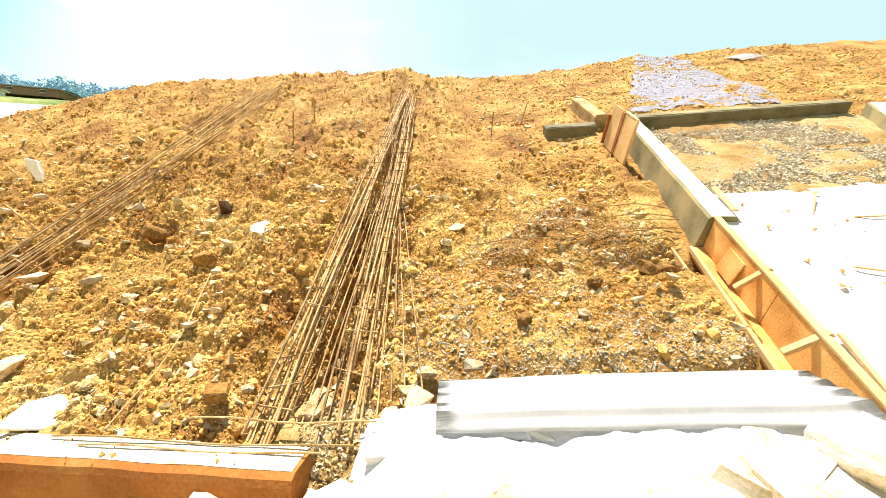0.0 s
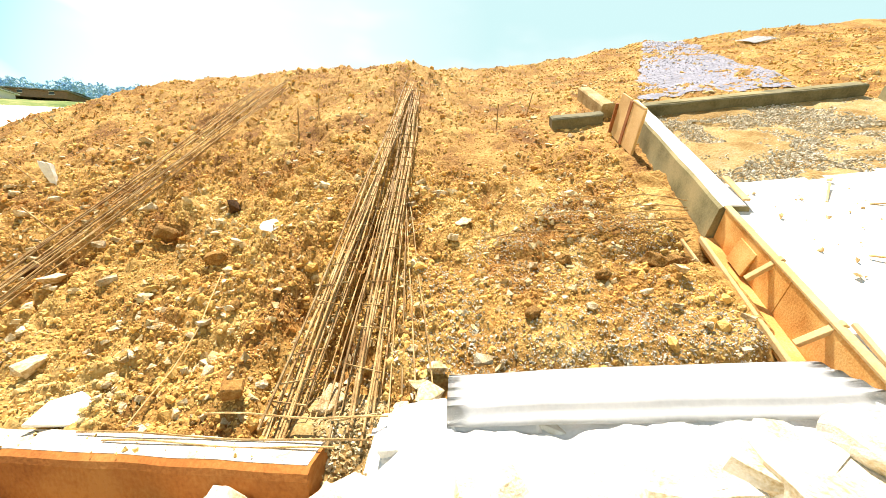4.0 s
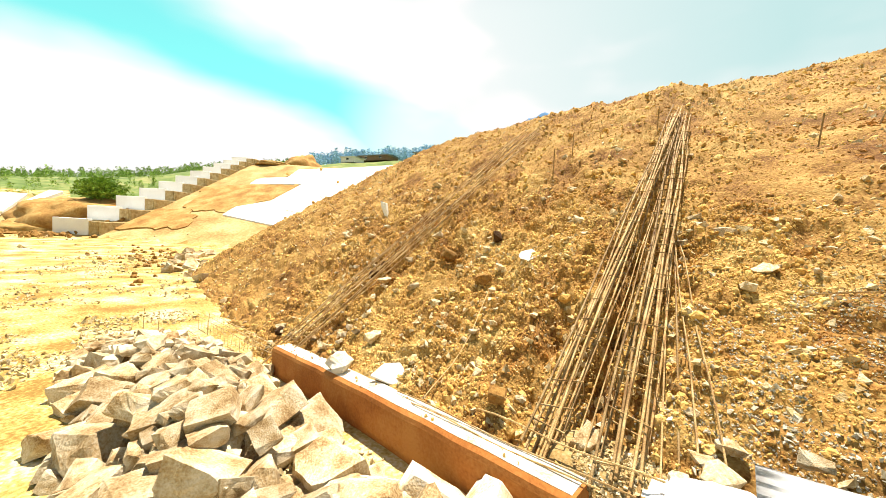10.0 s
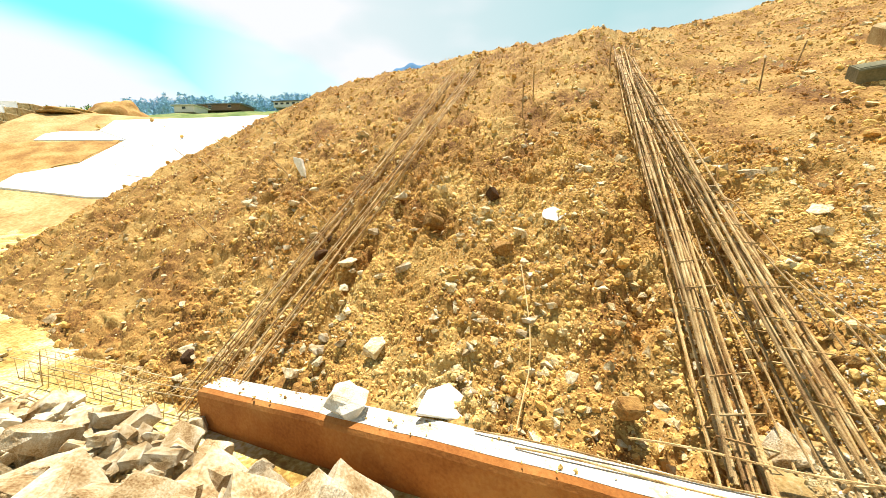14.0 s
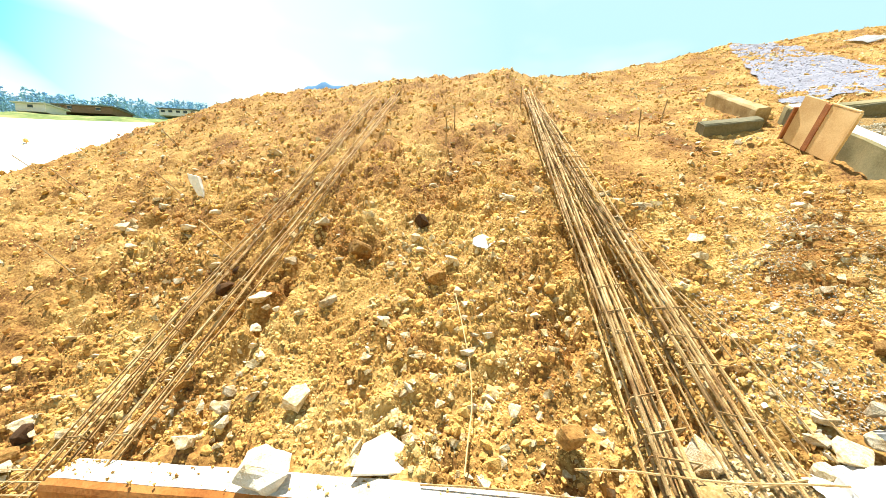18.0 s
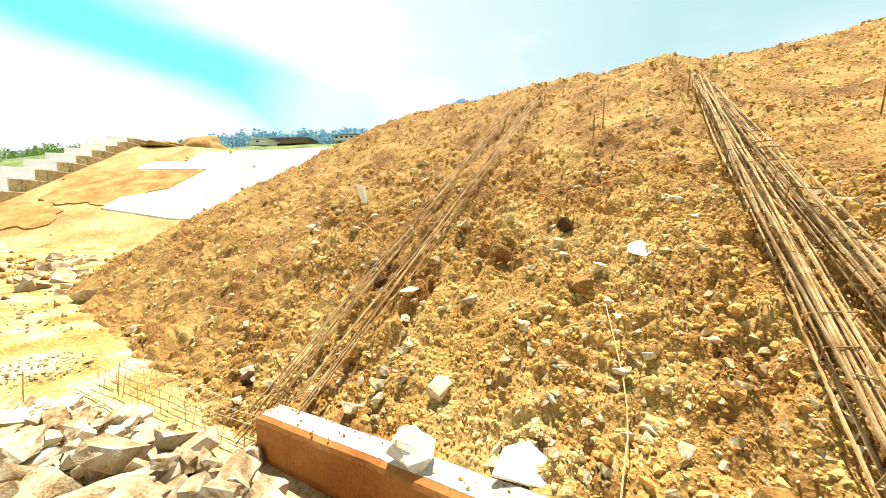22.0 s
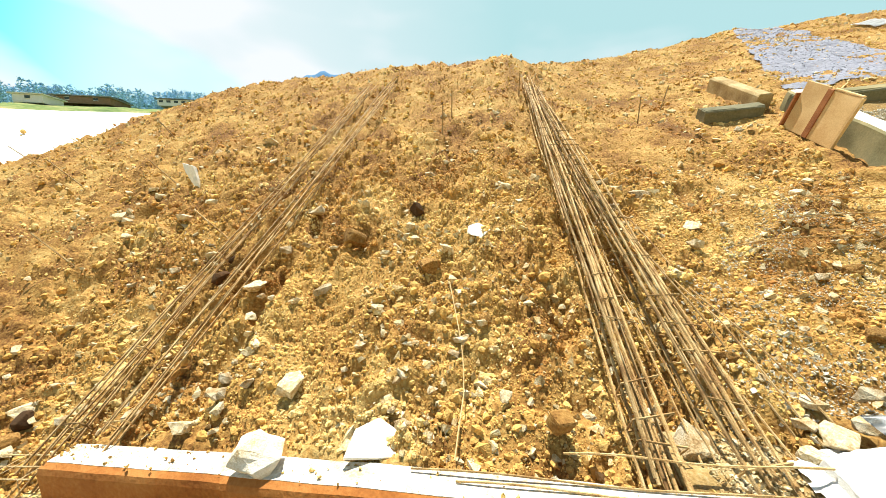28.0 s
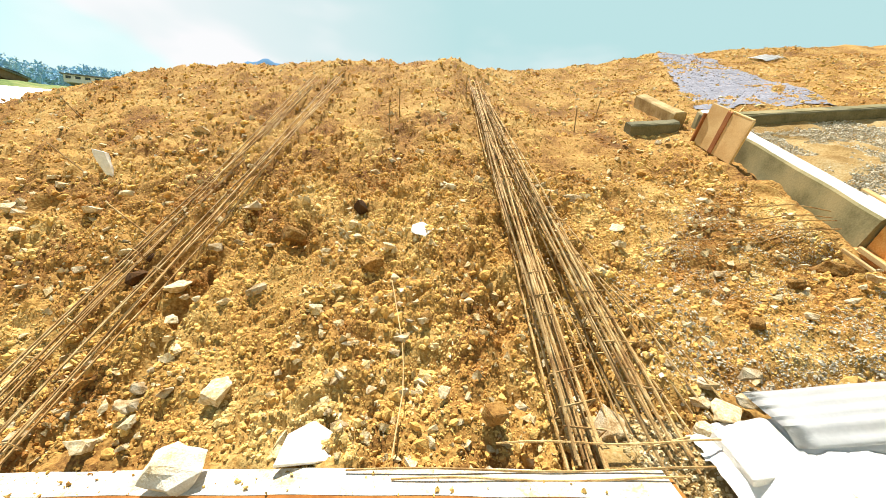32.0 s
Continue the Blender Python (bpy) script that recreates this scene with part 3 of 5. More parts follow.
bm.faces.new(low[::-1])
for i in range(5):
    bm.faces.new((low[i], low[(i + 1) % 5], top[(i + 1) % 5], top[i]))
bmesh.ops.bevel(bm, geom=bm.edges[:], offset=0.005, segments=1, affect="EDGES")
slab_ob = tagged(new("flat_stone", finish("flat_stone", bm, WHITESTONE)), "thin white stone plate leaning on the soil behind the beam", "stone")
slab_ob.matrix_world = pose(-2.46, 2.03, 0.25, 38, 8, 26) @ Matrix.Diagonal((0.85, 0.8, 1, 1))

# ---- stones that lie on the slope ----
PALE_SET = [rock_mesh("slope_stone", 100 + i, PALE, 1.0, 0.85, 0.55, 12, 0.06, 0.012, 2) for i in range(6)]
TAN_SET = [rock_mesh("slope_stone", 120 + i, STONE, 1.0, 0.9, 0.6, 13, 0.06, 0.012, 2) for i in range(6)]
RED_SET = [rock_mesh("soil_lump", 140 + i, REDROCK, 1.0, 0.9, 0.75, 40, 0.09) for i in range(4)]
DARK_SET = [rock_mesh("dark_stone", 160 + i, DARK, 1.0, 0.9, 0.8, 15, 0.03) for i in range(3)]
PALE_AT = [(-5.63, 6.05, 0.26), (-5.49, 4.46, 0.16), (-6.64, 4.85, 0.18), (-3.21, 4.82, 0.11), (-2.61, 3.79, 0.14), (-2.52, 3.58, 0.11), (-4.03, 3.22, 0.23), (-3.45, 2.95, 0.11), (-1.7, 4.28, 0.13), (-1.53, 5.76, 0.16), (-2.71, 2.91, 0.13), (-5.52, 2.39, 0.19), (-3.82, 2.87, 0.13), (-3.17, 2.39, 0.25), (-3.85, 2.15, 0.18), (-7.64, 3.36, 0.13), (-6.9, 4.43, 0.22), (-3.48, 2.94, 0.09)]
PALE_AT_2 = [(0.1, 3.78, 0.2), (0.02, 3.52, 0.17), (-0.46, 4.64, 0.16), (-0.17, 4.77, 0.14), (-0.46, 3.84, 0.09), (-0.25, 3.26, 0.13), (1.1, 3.5, 0.09), (-1.6, 4.31, 0.17), (1.55, 2.81, 0.1), (0.5, 4.05, 0.09), (-10.2, 3.4, 0.2), (-8.9, 3.1, 0.18)]
TAN_AT = [(-6.44, 5.8, 0.23), (-5.73, 4.26, 0.2), (-3.86, 4.17, 0.21), (-3.92, 3.6, 0.15), (-3.68, 3.59, 0.11), (-3.28, 3.09, 0.17), (-2.36, 2.67, 0.16), (-2.38, 2.45, 0.12), (-3.75, 2.46, 0.12), (-3.73, 2.36, 0.13), (-3.53, 2.4, 0.13), (-4.41, 2.31, 0.16), (-2.4, 2.25, 0.07), (-2.77, 2.66, 0.1), (-2.16, 2.36, 0.08), (-2.84, 2.5, 0.08), (-2.04, 2.6, 0.09)]
TAN_AT_2 = [(-0.2, 4.23, 0.25), (-2.31, 2.18, 0.14), (-2.42, 2.43, 0.12), (-1.2, 2.2, 0.09), (0.27, 2.29, 0.15), (-0.13, 2.14, 0.14), (0.42, 3.79, 0.1), (-0.35, 4.37, 0.17), (-0.19, 3.65, 0.17), (1.1, 2.7, 0.1), (0.75, 3.17, 0.11), (1.71, 2.68, 0.08), (-8.6, 2.5, 0.22), (-9.1, 2.7, 0.25), (-0.02, 2.23, 0.16), (0.15, 2.14, 0.13), (-0.67, 2.09, 0.26)]
# The second lump stands in for a shaded hollow by its dark colour.
RED_AT = [(-2.34, 3.32, 0.2), (-3.18, 3.67, 0.24), (-2.26, 2.16, 0.11), (-5.37, 2.19, 0.15), (-1.82, 2.84, 0.1), (0.66, 2.66, 0.12), (1.79, 3.22, 0.23), (1.02, 3.24, 0.15), (-0.28, 2.5, 0.14), (1.28, 3.0, 0.13), (-6.1, 2.3, 0.16), (2.02, 3.31, 0.18)]
# Two of these dark stones stand for holes, their shade in the colour.
DARK_AT = [(-2.59, 3.96, 0.21), (-4.59, 3.47, 0.19), (-5.42, 2.31, 0.15), (-4.62, 3.72, 0.16)]
rng = random.Random(11)
for places, meshes, name, label, sink in ((PALE_AT + PALE_AT_2, PALE_SET, "slope_stone", "pale broken stone half sunk in the soil slope", 0.02), (TAN_AT + TAN_AT_2, TAN_SET, "slope_stone", "tan angular stone lying on the soil slope", 0.04), (RED_AT, RED_SET, "soil_lump", "red brown clod of earth on the soil slope", 0.05), (DARK_AT, DARK_SET, "slope_stone", "dark brown stone on the soil slope, some for shaded holes", 0.15)):
    for k, (x, y, size) in enumerate(places):
        p = bank_at(x, y)
        stone_at(name, meshes[k % len(meshes)], p.x, p.y, p.z + size * sink, size * 0.95, label, "stone", "stones on the slope", rng=rng)
rng = random.Random(12)
count = 0
while count < 170:
    x, y = rng.uniform(-7.5, 2.1), 2.1 + 4.2 * rng.random() ** 1.3
    near = min(abs(x + 1.0 + 0.02 * y), abs(x + 0.45 + 0.08 * y), abs(x + 4.95 - 0.1 * y), abs(x + 4.4 - 0.1 * y))
    if near < 0.22 or float(value_noise(np.array(x * 0.9), np.array(y * 0.9 + 20))) + rng.uniform(-0.6, 0.6) < 0:
        continue
    p, size = bank_at(x, y), rng.choice((0.05, 0.06, 0.07, 0.08, 0.10, 0.13))
    pale = rng.random() < 0.55
    stone_at("slope_stone", (PALE_SET if pale else TAN_SET)[count % 6], p.x, p.y, p.z + 0.3 * size, size, "small pale stone lying on the soil slope" if pale else "small tan stone lying on the soil slope", "stone", "stones on the slope", rng=rng)
    count += 1
p = bank_at(-1.9, 3.58)
ob = stone_at("white_stone", rock_mesh("white_stone", 171, WHITESTONE, 1.0, 0.9, 0.6, 12, 0.0, 0.02), p.x, p.y, p.z + 0.06, 0.23, "white flat stone lying on the soil slope", "stone", turn=(46, 4, 12), squash=(1, 1.1, 0.4))
p = bank_at(-6.21, 4.99)
wedge = block_mesh("upright_stone", 176, WHITESTONE, 0.45, 0.28, 1.15)
for v in wedge.vertices:
    k = min(1.0, 0.25 + 0.95 * (v.co.z / 1.15 + 0.5))
    v.co.x, v.co.y = v.co.x * k, v.co.y * k
ob = stone_at("upright_stone", wedge, p.x, p.y, p.z + 0.12, 0.33, "white slab of stone standing on end in the slope", "stone", turn=(-8, -20, 30))
p = bank_at(-1.37, 2.14)
bm = boxed(-0.06, -0.05, -0.05, 0.06, 0.05, 0.05, bevel=0.012, jitter=0.01, rng=rng)
tagged(new("broken_brick", finish("broken_brick", bm, REDROCK)), "broken red brick at the foot of the slope", "brick").matrix_world = pose(p.x, p.y, p.z + 0.05, 25, 10, 30)

# ---- loose soil, chips and gravel ----
def small_pieces(name, places, mat, label, seed, flat=0.7, kind="stuff", category="gravel", spin=True, rounded=False, tiny=False):
    """Thousands of little angular pieces in one mesh: places are rows of x, y, z, size."""
    rs = np.random.RandomState(seed)
    places = np.asarray(places)
    n = len(places)
    base = np.array([(1, 0, 0), (-0.5, 0.87, 0.1), (-0.5, -0.87, -0.1), (0.2, 0.1, 0.8), (-0.25, 0.15, -0.8), (0.55, 0.6, 0.35), (0.4, -0.65, 0.4)])
    faces = np.array([(0, 5, 3), (5, 1, 3), (1, 2, 3), (2, 6, 3), (6, 0, 3), (5, 0, 4), (1, 5, 4), (2, 1, 4), (6, 2, 4), (0, 6, 4)])
    if rounded:
        g = 0.851 * (1 + 5 ** 0.5) / 2 / 1.618
        h = 0.526
        base = np.array([(-h, g, 0), (h, g, 0), (-h, -g, 0), (h, -g, 0), (0, -h, g), (0, h, g), (0, -h, -g), (0, h, -g), (g, 0, -h), (g, 0, h), (-g, 0, -h), (-g, 0, h)])
        faces = np.array([(0, 11, 5), (0, 5, 1), (0, 1, 7), (0, 7, 10), (0, 10, 11), (1, 5, 9), (5, 11, 4), (11, 10, 2), (10, 7, 6), (7, 1, 8), (3, 9, 4), (3, 4, 2), (3, 2, 6), (3, 6, 8), (3, 8, 9), (4, 9, 5), (2, 4, 11), (6, 2, 10), (8, 6, 7), (9, 8, 1)])
    if tiny:
        base = np.array([(1, 0, 0), (-1, 0, 0), (0, 1, 0), (0, -1, 0), (0, 0, 1), (0, 0, -1)]) * 0.85
        faces = np.array([(0, 2, 4), (2, 1, 4), (1, 3, 4), (3, 0, 4), (2, 0, 5), (1, 2, 5), (3, 1, 5), (0, 3, 5)])
    nv = len(base)
    v = base[None] + rs.uniform(-0.2, 0.2, (n, nv, 3))
    v *= rs.uniform(0.75, 1.2, (n, 1, 3)) * np.array([1, 1, flat])
    a = rs.uniform(0, 2 * np.pi, (3, n))
    for i, (p, q) in enumerate(((0, 1), (1, 2), (0, 2))):
        c, s = np.cos(a[i])[:, None], np.sin(a[i])[:, None]
        if i and not spin:
            break
        vp, vq = v[:, :, p].copy(), v[:, :, q].copy()
        v[:, :, p], v[:, :, q] = c * vp - s * vq, s * vp + c * vq
    v = v * places[:, None, 3:4] * 0.5 + places[:, None, :3]
    f = faces[None] + nv * np.arange(n)[:, None, None]
    me = bpy.data.meshes.new(name)
    me.from_pydata(v.reshape(-1, 3).tolist(), [], f.reshape(-1, 3).tolist())
    me.materials.append(mat)
    return tagged(new(name, me), label, category, kind=kind)


def scatter_bank(n, seed, x0, x1, y0, y1, lo, hi, power=2.5, keep=None, sink=0.04):
    rs = np.random.RandomState(seed)
    x, y = rs.uniform(x0, x1, n), rs.uniform(y0, y1, n)
    ok = (bank(x, y) > ground_z(x, y) - 0.05) & ((x < -4.6) | (x > -0.4) | (y > 1.72 - 0.11 * x)) & ~((x > 2.15) & (y > 1.5) & (y < 5.5))
    ok &= ~((x > -0.05) & (x < 2.45) & (y < 2.24))
    ok &= rs.rand(n) < smooth(x0, x0 + 1.6, x) * smooth(-y1, -y1 + 1.4, -y)
    if keep is not None:
        ok &= keep(x, y)
    x, y = x[ok], y[ok]
    s = lo + (hi - lo) * rs.rand(len(x)) ** power
    return np.stack([x, y, bank_fine(x, y) - s * sink, s], -1)


def patchy(x, y):
    return value_noise(x * 0.9 + 31, y * 0.9) + 0.6 * value_noise(x * 2.3, y * 2.3 + 8) > -0.25


def dry(x, y):
    return hollow(x, y) < 0.24


def lumpy(x, y):
    return (value_noise(x * 1.3 + 11, y * 1.5) + 0.7 * value_noise(x * 3.3, y * 3.7 + 5) > -0.55) & dry(x, y) & ~((x > -0.3) & (x < 2.2) & (y < 2.72 + 0.2 * value_noise(x * 3, y * 3)) & (value_noise(x * 9, y * 9) > -0.4))


small_pieces("soil_clods", np.concatenate([scatter_bank(30000, 1, -7, 2.3, 1.7, 6.0, 0.022, 0.075, 3.6, lumpy, 0.12), scatter_bank(30000, 2, -17, 12, 1.7, 16, 0.035, 0.13, 3.6, lumpy, 0.10)]), CLOD, "crumbled ochre soil clods on the slope", 31, category="soil", rounded=True)
small_pieces("soil_crumbs", np.concatenate([scatter_bank(120000, 51, -6.5, 2.4, 1.7, 5.2, 0.010, 0.036, 2.2, dry), scatter_bank(78000, 52, -15, 12, 3.6, 16, 0.022, 0.065, 2.2)]), CLOD, "fine crumbs of dry ochre soil on the slope", 35, category="soil", tiny=True)
small_pieces("stone_chips", np.concatenate([scatter_bank(7000, 3, -6, 2.3, 1.7, 5.2, 0.022, 0.11, 3.5, patchy), scatter_bank(9000, 4, -14, 12, 1.8, 15, 0.035, 0.15, 3.0, patchy)]), CHIP, "pale broken stone chips scattered over the slope", 32)
small_pieces("grey_gravel", np.concatenate([scatter_bank(30000, 5, -0.35, 2.2, 1.75, 3.0, 0.012, 0.038, 2.0, lambda x, y: y < 2.75 + 0.25 * value_noise(x * 3, y * 3)), scatter_bank(34000, 55, -1.2, 2.2, 2.2, 5.0, 0.010, 0.032, 2.4, lambda x, y: value_noise(x * 2.1, y * 2.3) + 0.5 * value_noise(x * 6, y * 6) > 0.25 * (y - 3.2)), scatter_bank(1500, 6, -0.7, 0.3, 1.75, 3.6, 0.02, 0.06, 2.0)]), GREYCHIP, "grey crushed stone spread at the foot of the slope", 33)

# ---- reinforcement ----
def cage(name, a, b, width, height, bars, step, lift, label, seed, radius=0.0095, loose=0.016):
    """Long bars tied by stirrups, laid up the slope from a to b."""
    rng = random.Random(seed)
    pa, pb = bank_at(*a), bank_at(*b)
    t = thing(name, label, "rebar cage", Matrix.Translation(pa), "rebar cages")
    up = (pb - pa).normalized()
    side = up.cross(Vector((0, 0, 1))).normalized()
    nrm = side.cross(up).normalized()
    length = (pb - pa).length
    n = 14

    def spot(k, u, w):
        p = pa.lerp(pb, k)
        return p + side * u + nrm * (w + lift) - pa
    for i in range(bars):
        col, row = i % ((bars + 1) // 2), i // ((bars + 1) // 2)
        u0 = -width / 2 + width * col / max(1, (bars + 1) // 2 - 1) + rng.uniform(-loose, loose)
        w0 = row * height + rng.uniform(-0.01, 0.01)
        start, end = rng.uniform(-0.015, 0.015), rng.uniform(0.93, 1.02)
        ph = rng.uniform(0, 6)
        pts = [spot(start + (end - start) * j / n, u0 * (1 - 0.25 * j / n) + 0.018 * math.sin(ph + j * 0.8), w0 + 0.02 * math.sin(ph * 2 + j * 0.6)) for j in range(n + 1)]
        part("bar", tubed(pts, radius), RUST, t)
    for k in range(int(length / step)):
        q = (k + 0.5 + rng.uniform(-0.3, 0.3)) * step / length
        sk = rng.uniform(-0.01, 0.01)
        w = width * (1 - 0.25 * q) / 2 + 0.012
        loop = [spot(q + sk, -w, -0.012), spot(q, w, -0.012), spot(q, w + 0.01, height + 0.012), spot(q + sk, -w - 0.01, height + 0.012), spot(q + sk, -w, -0.012)]
        part("stirrup", tubed(loop, radius * 0.7, 4), RUST, t)
    return t


cage("rebar_cage", (-0.90, 1.95), (-1.11, 7.75), 0.19, 0.13, 11, 0.26, 0.12, "rusty reinforcement cage lying up the slope in a shallow trench", 41)
cage("rebar_cage", (-0.47, 1.95), (-0.99, 7.6), 0.20, 0.12, 10, 0.28, 0.12, "rusty reinforcement cage fanning out beside the first one", 42)
cage("rebar_cage", (-4.86, 2.06), (-4.24, 7.75), 0.10, 0.09, 6, 0.6, 0.17, "thin rusty reinforcement cage laid up the slope", 43, 0.0085)
cage("rebar_cage", (-4.32, 2.14), (-3.73, 7.9), 0.10, 0.09, 6, 0.6, 0.17, "thin rusty reinforcement cage laid up the slope", 44, 0.0085)
rng = random.Random(45)
for a, b in (((-0.20, 1.95), (-0.92, 6.2)), ((-0.12, 2.0), (-0.82, 5.3)), ((-0.28, 1.95), (-0.88, 5.8)), ((-0.03, 2.08), (-0.62, 4.5)), ((-0.66, 1.95), (-0.98, 6.4)), ((-0.72, 1.95), (-1.0, 6.8))):
    pts = [bank_at(a[0] + (b[0] - a[0]) * k / 10, a[1] + (b[1] - a[1]) * k / 10, 0.06 + 0.03 * math.sin(k * 1.3 + a[0] * 9)) for k in range(11)]
    tagged(new("loose_bar", finish("loose_bar", tubed(pts, 0.006), RUST)), "rusty steel bar lying loose beside the cages", "steel bar", "loose bars")
for y, z, x0, x1 in ((1.74, 0.375, -1.95, -0.5), (1.79, 0.385, -2.2, -0.35), (1.90, 0.45, -1.4, -0.25)):
    pts = [Vector((x0 + (x1 - x0) * k / 8, y - 0.08 * (x0 + (x1 - x0) * k / 8 + 1), z + 0.092 * (x0 + (x1 - x0) * k / 8 + 0.45) + 0.012 * math.sin(k))) for k in range(9)]
    tagged(new("loose_bar", finish("loose_bar", tubed(pts, 0.006), RUST)), "rusty steel bar laid along the beam top", "steel bar", "loose bars")

# pegs stuck into the slope, and one long bent wire
for x, y, h, dx, dy in ((-2.50, 5.45, 0.46, 0.0, 0.0), (-2.43, 6.05, 0.45, 0.0, 0.0), (-1.30, 6.9, 0.4, 0.02, 0), (0.62, 6.5, 0.38, 0.05, 0), (-6.78, 3.76, 0.55, -1.0, -0.25), (-4.85, 3.96, 0.45, -1.0, -0.25), (-6.5, 5.06, 0.55, -1.0, -0.25), (-10.73, 6.23, 0.6, -1.2, -0.4), (-8.63, 5.35, 0.62, -1.0, -0.35), (-10.91, 5.64, 1.3, -9.0, -1.0), (-9.8, 6.58, 0.48, -1.35, -0.55), (-8.04, 6.65, 0.46, -0.6, -0.4), (-0.95, 7.6, 0.42, 0.05, 0), (1.22, 7.1, 0.38, 0.25, 0)):
    p = bank_at(x, y, -0.05)
    tip = Vector((dx, dy, 1.0)).normalized() * (h + 0.05)
    tagged(new("steel_peg", finish("steel_peg", tubed([p, p + tip * 0.5, p + tip], 0.010), RUST)), "rusty steel peg driven into the soil slope", "peg", "pegs in the slope")
pts = [bank_at(x, y, 0.05) for x, y in ((-2.13, 3.12), (-2.05, 2.85), (-1.985, 2.63), (-1.955, 2.45), (-1.945, 2.3), (-1.96, 2.12), (-1.97, 1.98))]
tagged(new("bent_wire", finish("bent_wire", tubed(pts, 0.0045), TIMBER)), "pale bent wire lying down the slope", "wire")
for k, (x0, y0, x1, y1) in enumerate(((0.3, 3.45, 2.25, 3.58), (0.8, 3.70, 2.32, 3.72), (1.0, 3.52, 2.3, 3.66), (1.15, 3.40, 2.22, 3.54), (1.1, 3.9, 2.34, 3.76))):
    pts = [bank_at(x0 + (x1 - x0) * j / 6, y0 + (y1 - y0) * j / 6, 0.05 + 0.015 * k) for j in range(7)]
    tagged(new("loose_bar", finish("loose_bar", tubed(pts, 0.006), RUST)), "rusty steel bar laid across the slope towards the formwork", "steel bar", "cross bars")

# the cage that runs on along the toe, past the beam's end
toe = thing("toe_cage", "rusty reinforcement cage standing on the ground past the beam end", "rebar cage", group="rebar cages")
C0, C1 = Vector((-4.7, 1.99, -0.42)), Vector((-7.4, 1.84, -0.44))
for dy in (-0.11, 0.0, 0.11):
    for dz in (0.03, 0.27):
        pts = [C0.lerp(C1, k / 8) + Vector((0, dy + 0.01 * math.sin(k + dz * 9), dz + 0.01 * math.cos(k * 1.7 + dy))) for k in range(9)]
        part("bar", tubed(pts, 0.0055), LITBAR, toe)
for k in range(19):
    p = C0.lerp(C1, (k + 0.5) / 19)
    s = 0.05 * math.sin(k * 2.1)
    part("stirrup", tubed([p + Vector((s, -0.12, 0.02)), p + Vector((-s, -0.12, 0.28)), p + Vector((-s, 0.12, 0.28)), p + Vector((s, 0.12, 0.02)), p + Vector((s, -0.12, 0.02))], 0.0032, 4), LITBAR, toe)
rng = random.Random(46)
for k in (0, 2, 3, 6, 8):
    x0, y0 = -7.4 + 0.12 * k, 1.55 - 0.05 * k
    x1, y1 = -5.3 + 0.05 * k, 1.62 - 0.06 * k
    pts = [Vector((x0 + (x1 - x0) * j / 8, y0 + (y1 - y0) * j / 8 + 0.012 * math.sin(j + k), float(yard_relief(np.array(x0 + (x1 - x0) * j / 8), np.array(y0))) + 0.03 + 0.015 * (k % 3))) for j in range(9)]
    tagged(new("loose_bar", finish("loose_bar", tubed(pts, 0.006), RUST)), "rusty steel bar lying on the yard beside the stone pile", "steel bar", "bars on the ground")
for x, y, h in ((-7.45, 0.98, 0.5), (-7.3, 1.15, 0.45), (-6.9, 1.75, 0.4)):
    z = float(yard_relief(np.array(x), np.array(y)))
    tagged(new("steel_peg", finish("steel_peg", tubed([(x, y, z - 0.05), (x + 0.03, y, z + h * 0.5), (x + 0.09, y, z + h)], 0.005), LITBAR)), "rusty steel peg standing in the yard", "peg", "pegs in the yard")

# ---- heap of quarry stones in front of the beam ----
def heap(x, y):
    a = 0.58 * np.exp(-((x + 3.25) / 1.25) ** 2) * np.exp(-((y - 0.72) / 0.52) ** 2)
    b = 0.30 * np.exp(-((x + 1.25) / 1.1) ** 2) * np.exp(-((y - 0.98) / 0.30) ** 2)
    c = 0.34 * np.exp(-((x + 5.5) / 1.4) ** 2) * np.exp(-((y - 0.85) / 0.6) ** 2)
    d = 0.30 * np.exp(-((x + 4.2) / 1.5) ** 2) * np.exp(-((y - 1.02 + 0.075 * (x + 0.6)) / 0.26) ** 2)
    return np.maximum(np.maximum(a, b), np.maximum(c, d))


HEAP_SET = [block_mesh("quarry_stone", 200 + i, STONE, rs, 0.78, 0.6) for i, rs in enumerate((1.0, 1.15, 0.95, 1.25, 1.0, 1.1, 0.9, 1.3, 1.05, 1.2))]
rng = random.Random(17)
# the largest stones, along the beam side and the crown of the heap
BIG = [(-3.72, 1.12, -0.20, 0.54, 40), (-4.72, 1.00, -0.28, 0.46, 15), (-3.17, 0.58, 0.08, 0.46, 70), (-2.78, 0.72, 0.06, 0.38, 20), (-3.02, 1.10, -0.06, 0.40, 30), (-2.52, 0.98, -0.02, 0.34, 10), (-2.70, 1.34, -0.16, 0.46, 35), (-3.25, 1.32, -0.24, 0.40, 35), (-5.08, 0.79, -0.18, 0.42, 30), (-3.67, 0.23, -0.20, 0.48, 12), (-4.70, 0.36, -0.24, 0.40, 25), (-5.90, 0.40, -0.28, 0.40, 25), (-3.60, 0.55, 0.0, 0.34, 45), (-5.40, 0.20, -0.32, 0.40, 15), (-4.25, 0.80, -0.12, 0.44, 30), (-2.25, 0.75, -0.02, 0.36, 25), (-2.05, 1.15, -0.02, 0.34, 20)]
placed = [(x, y, z, size * 0.9) for x, y, z, size, tip in BIG]
for k, (x, y, z, size, tip) in enumerate(BIG):
    stone_at("quarry_stone", HEAP_SET[(k * 3 + 1) % 10], x, y, z, size, "large angular pale quarry stone on the heap", "stone", "heap of quarry stones", turn=(tip, rng.uniform(-25, 25), rng.uniform(0, 360)))
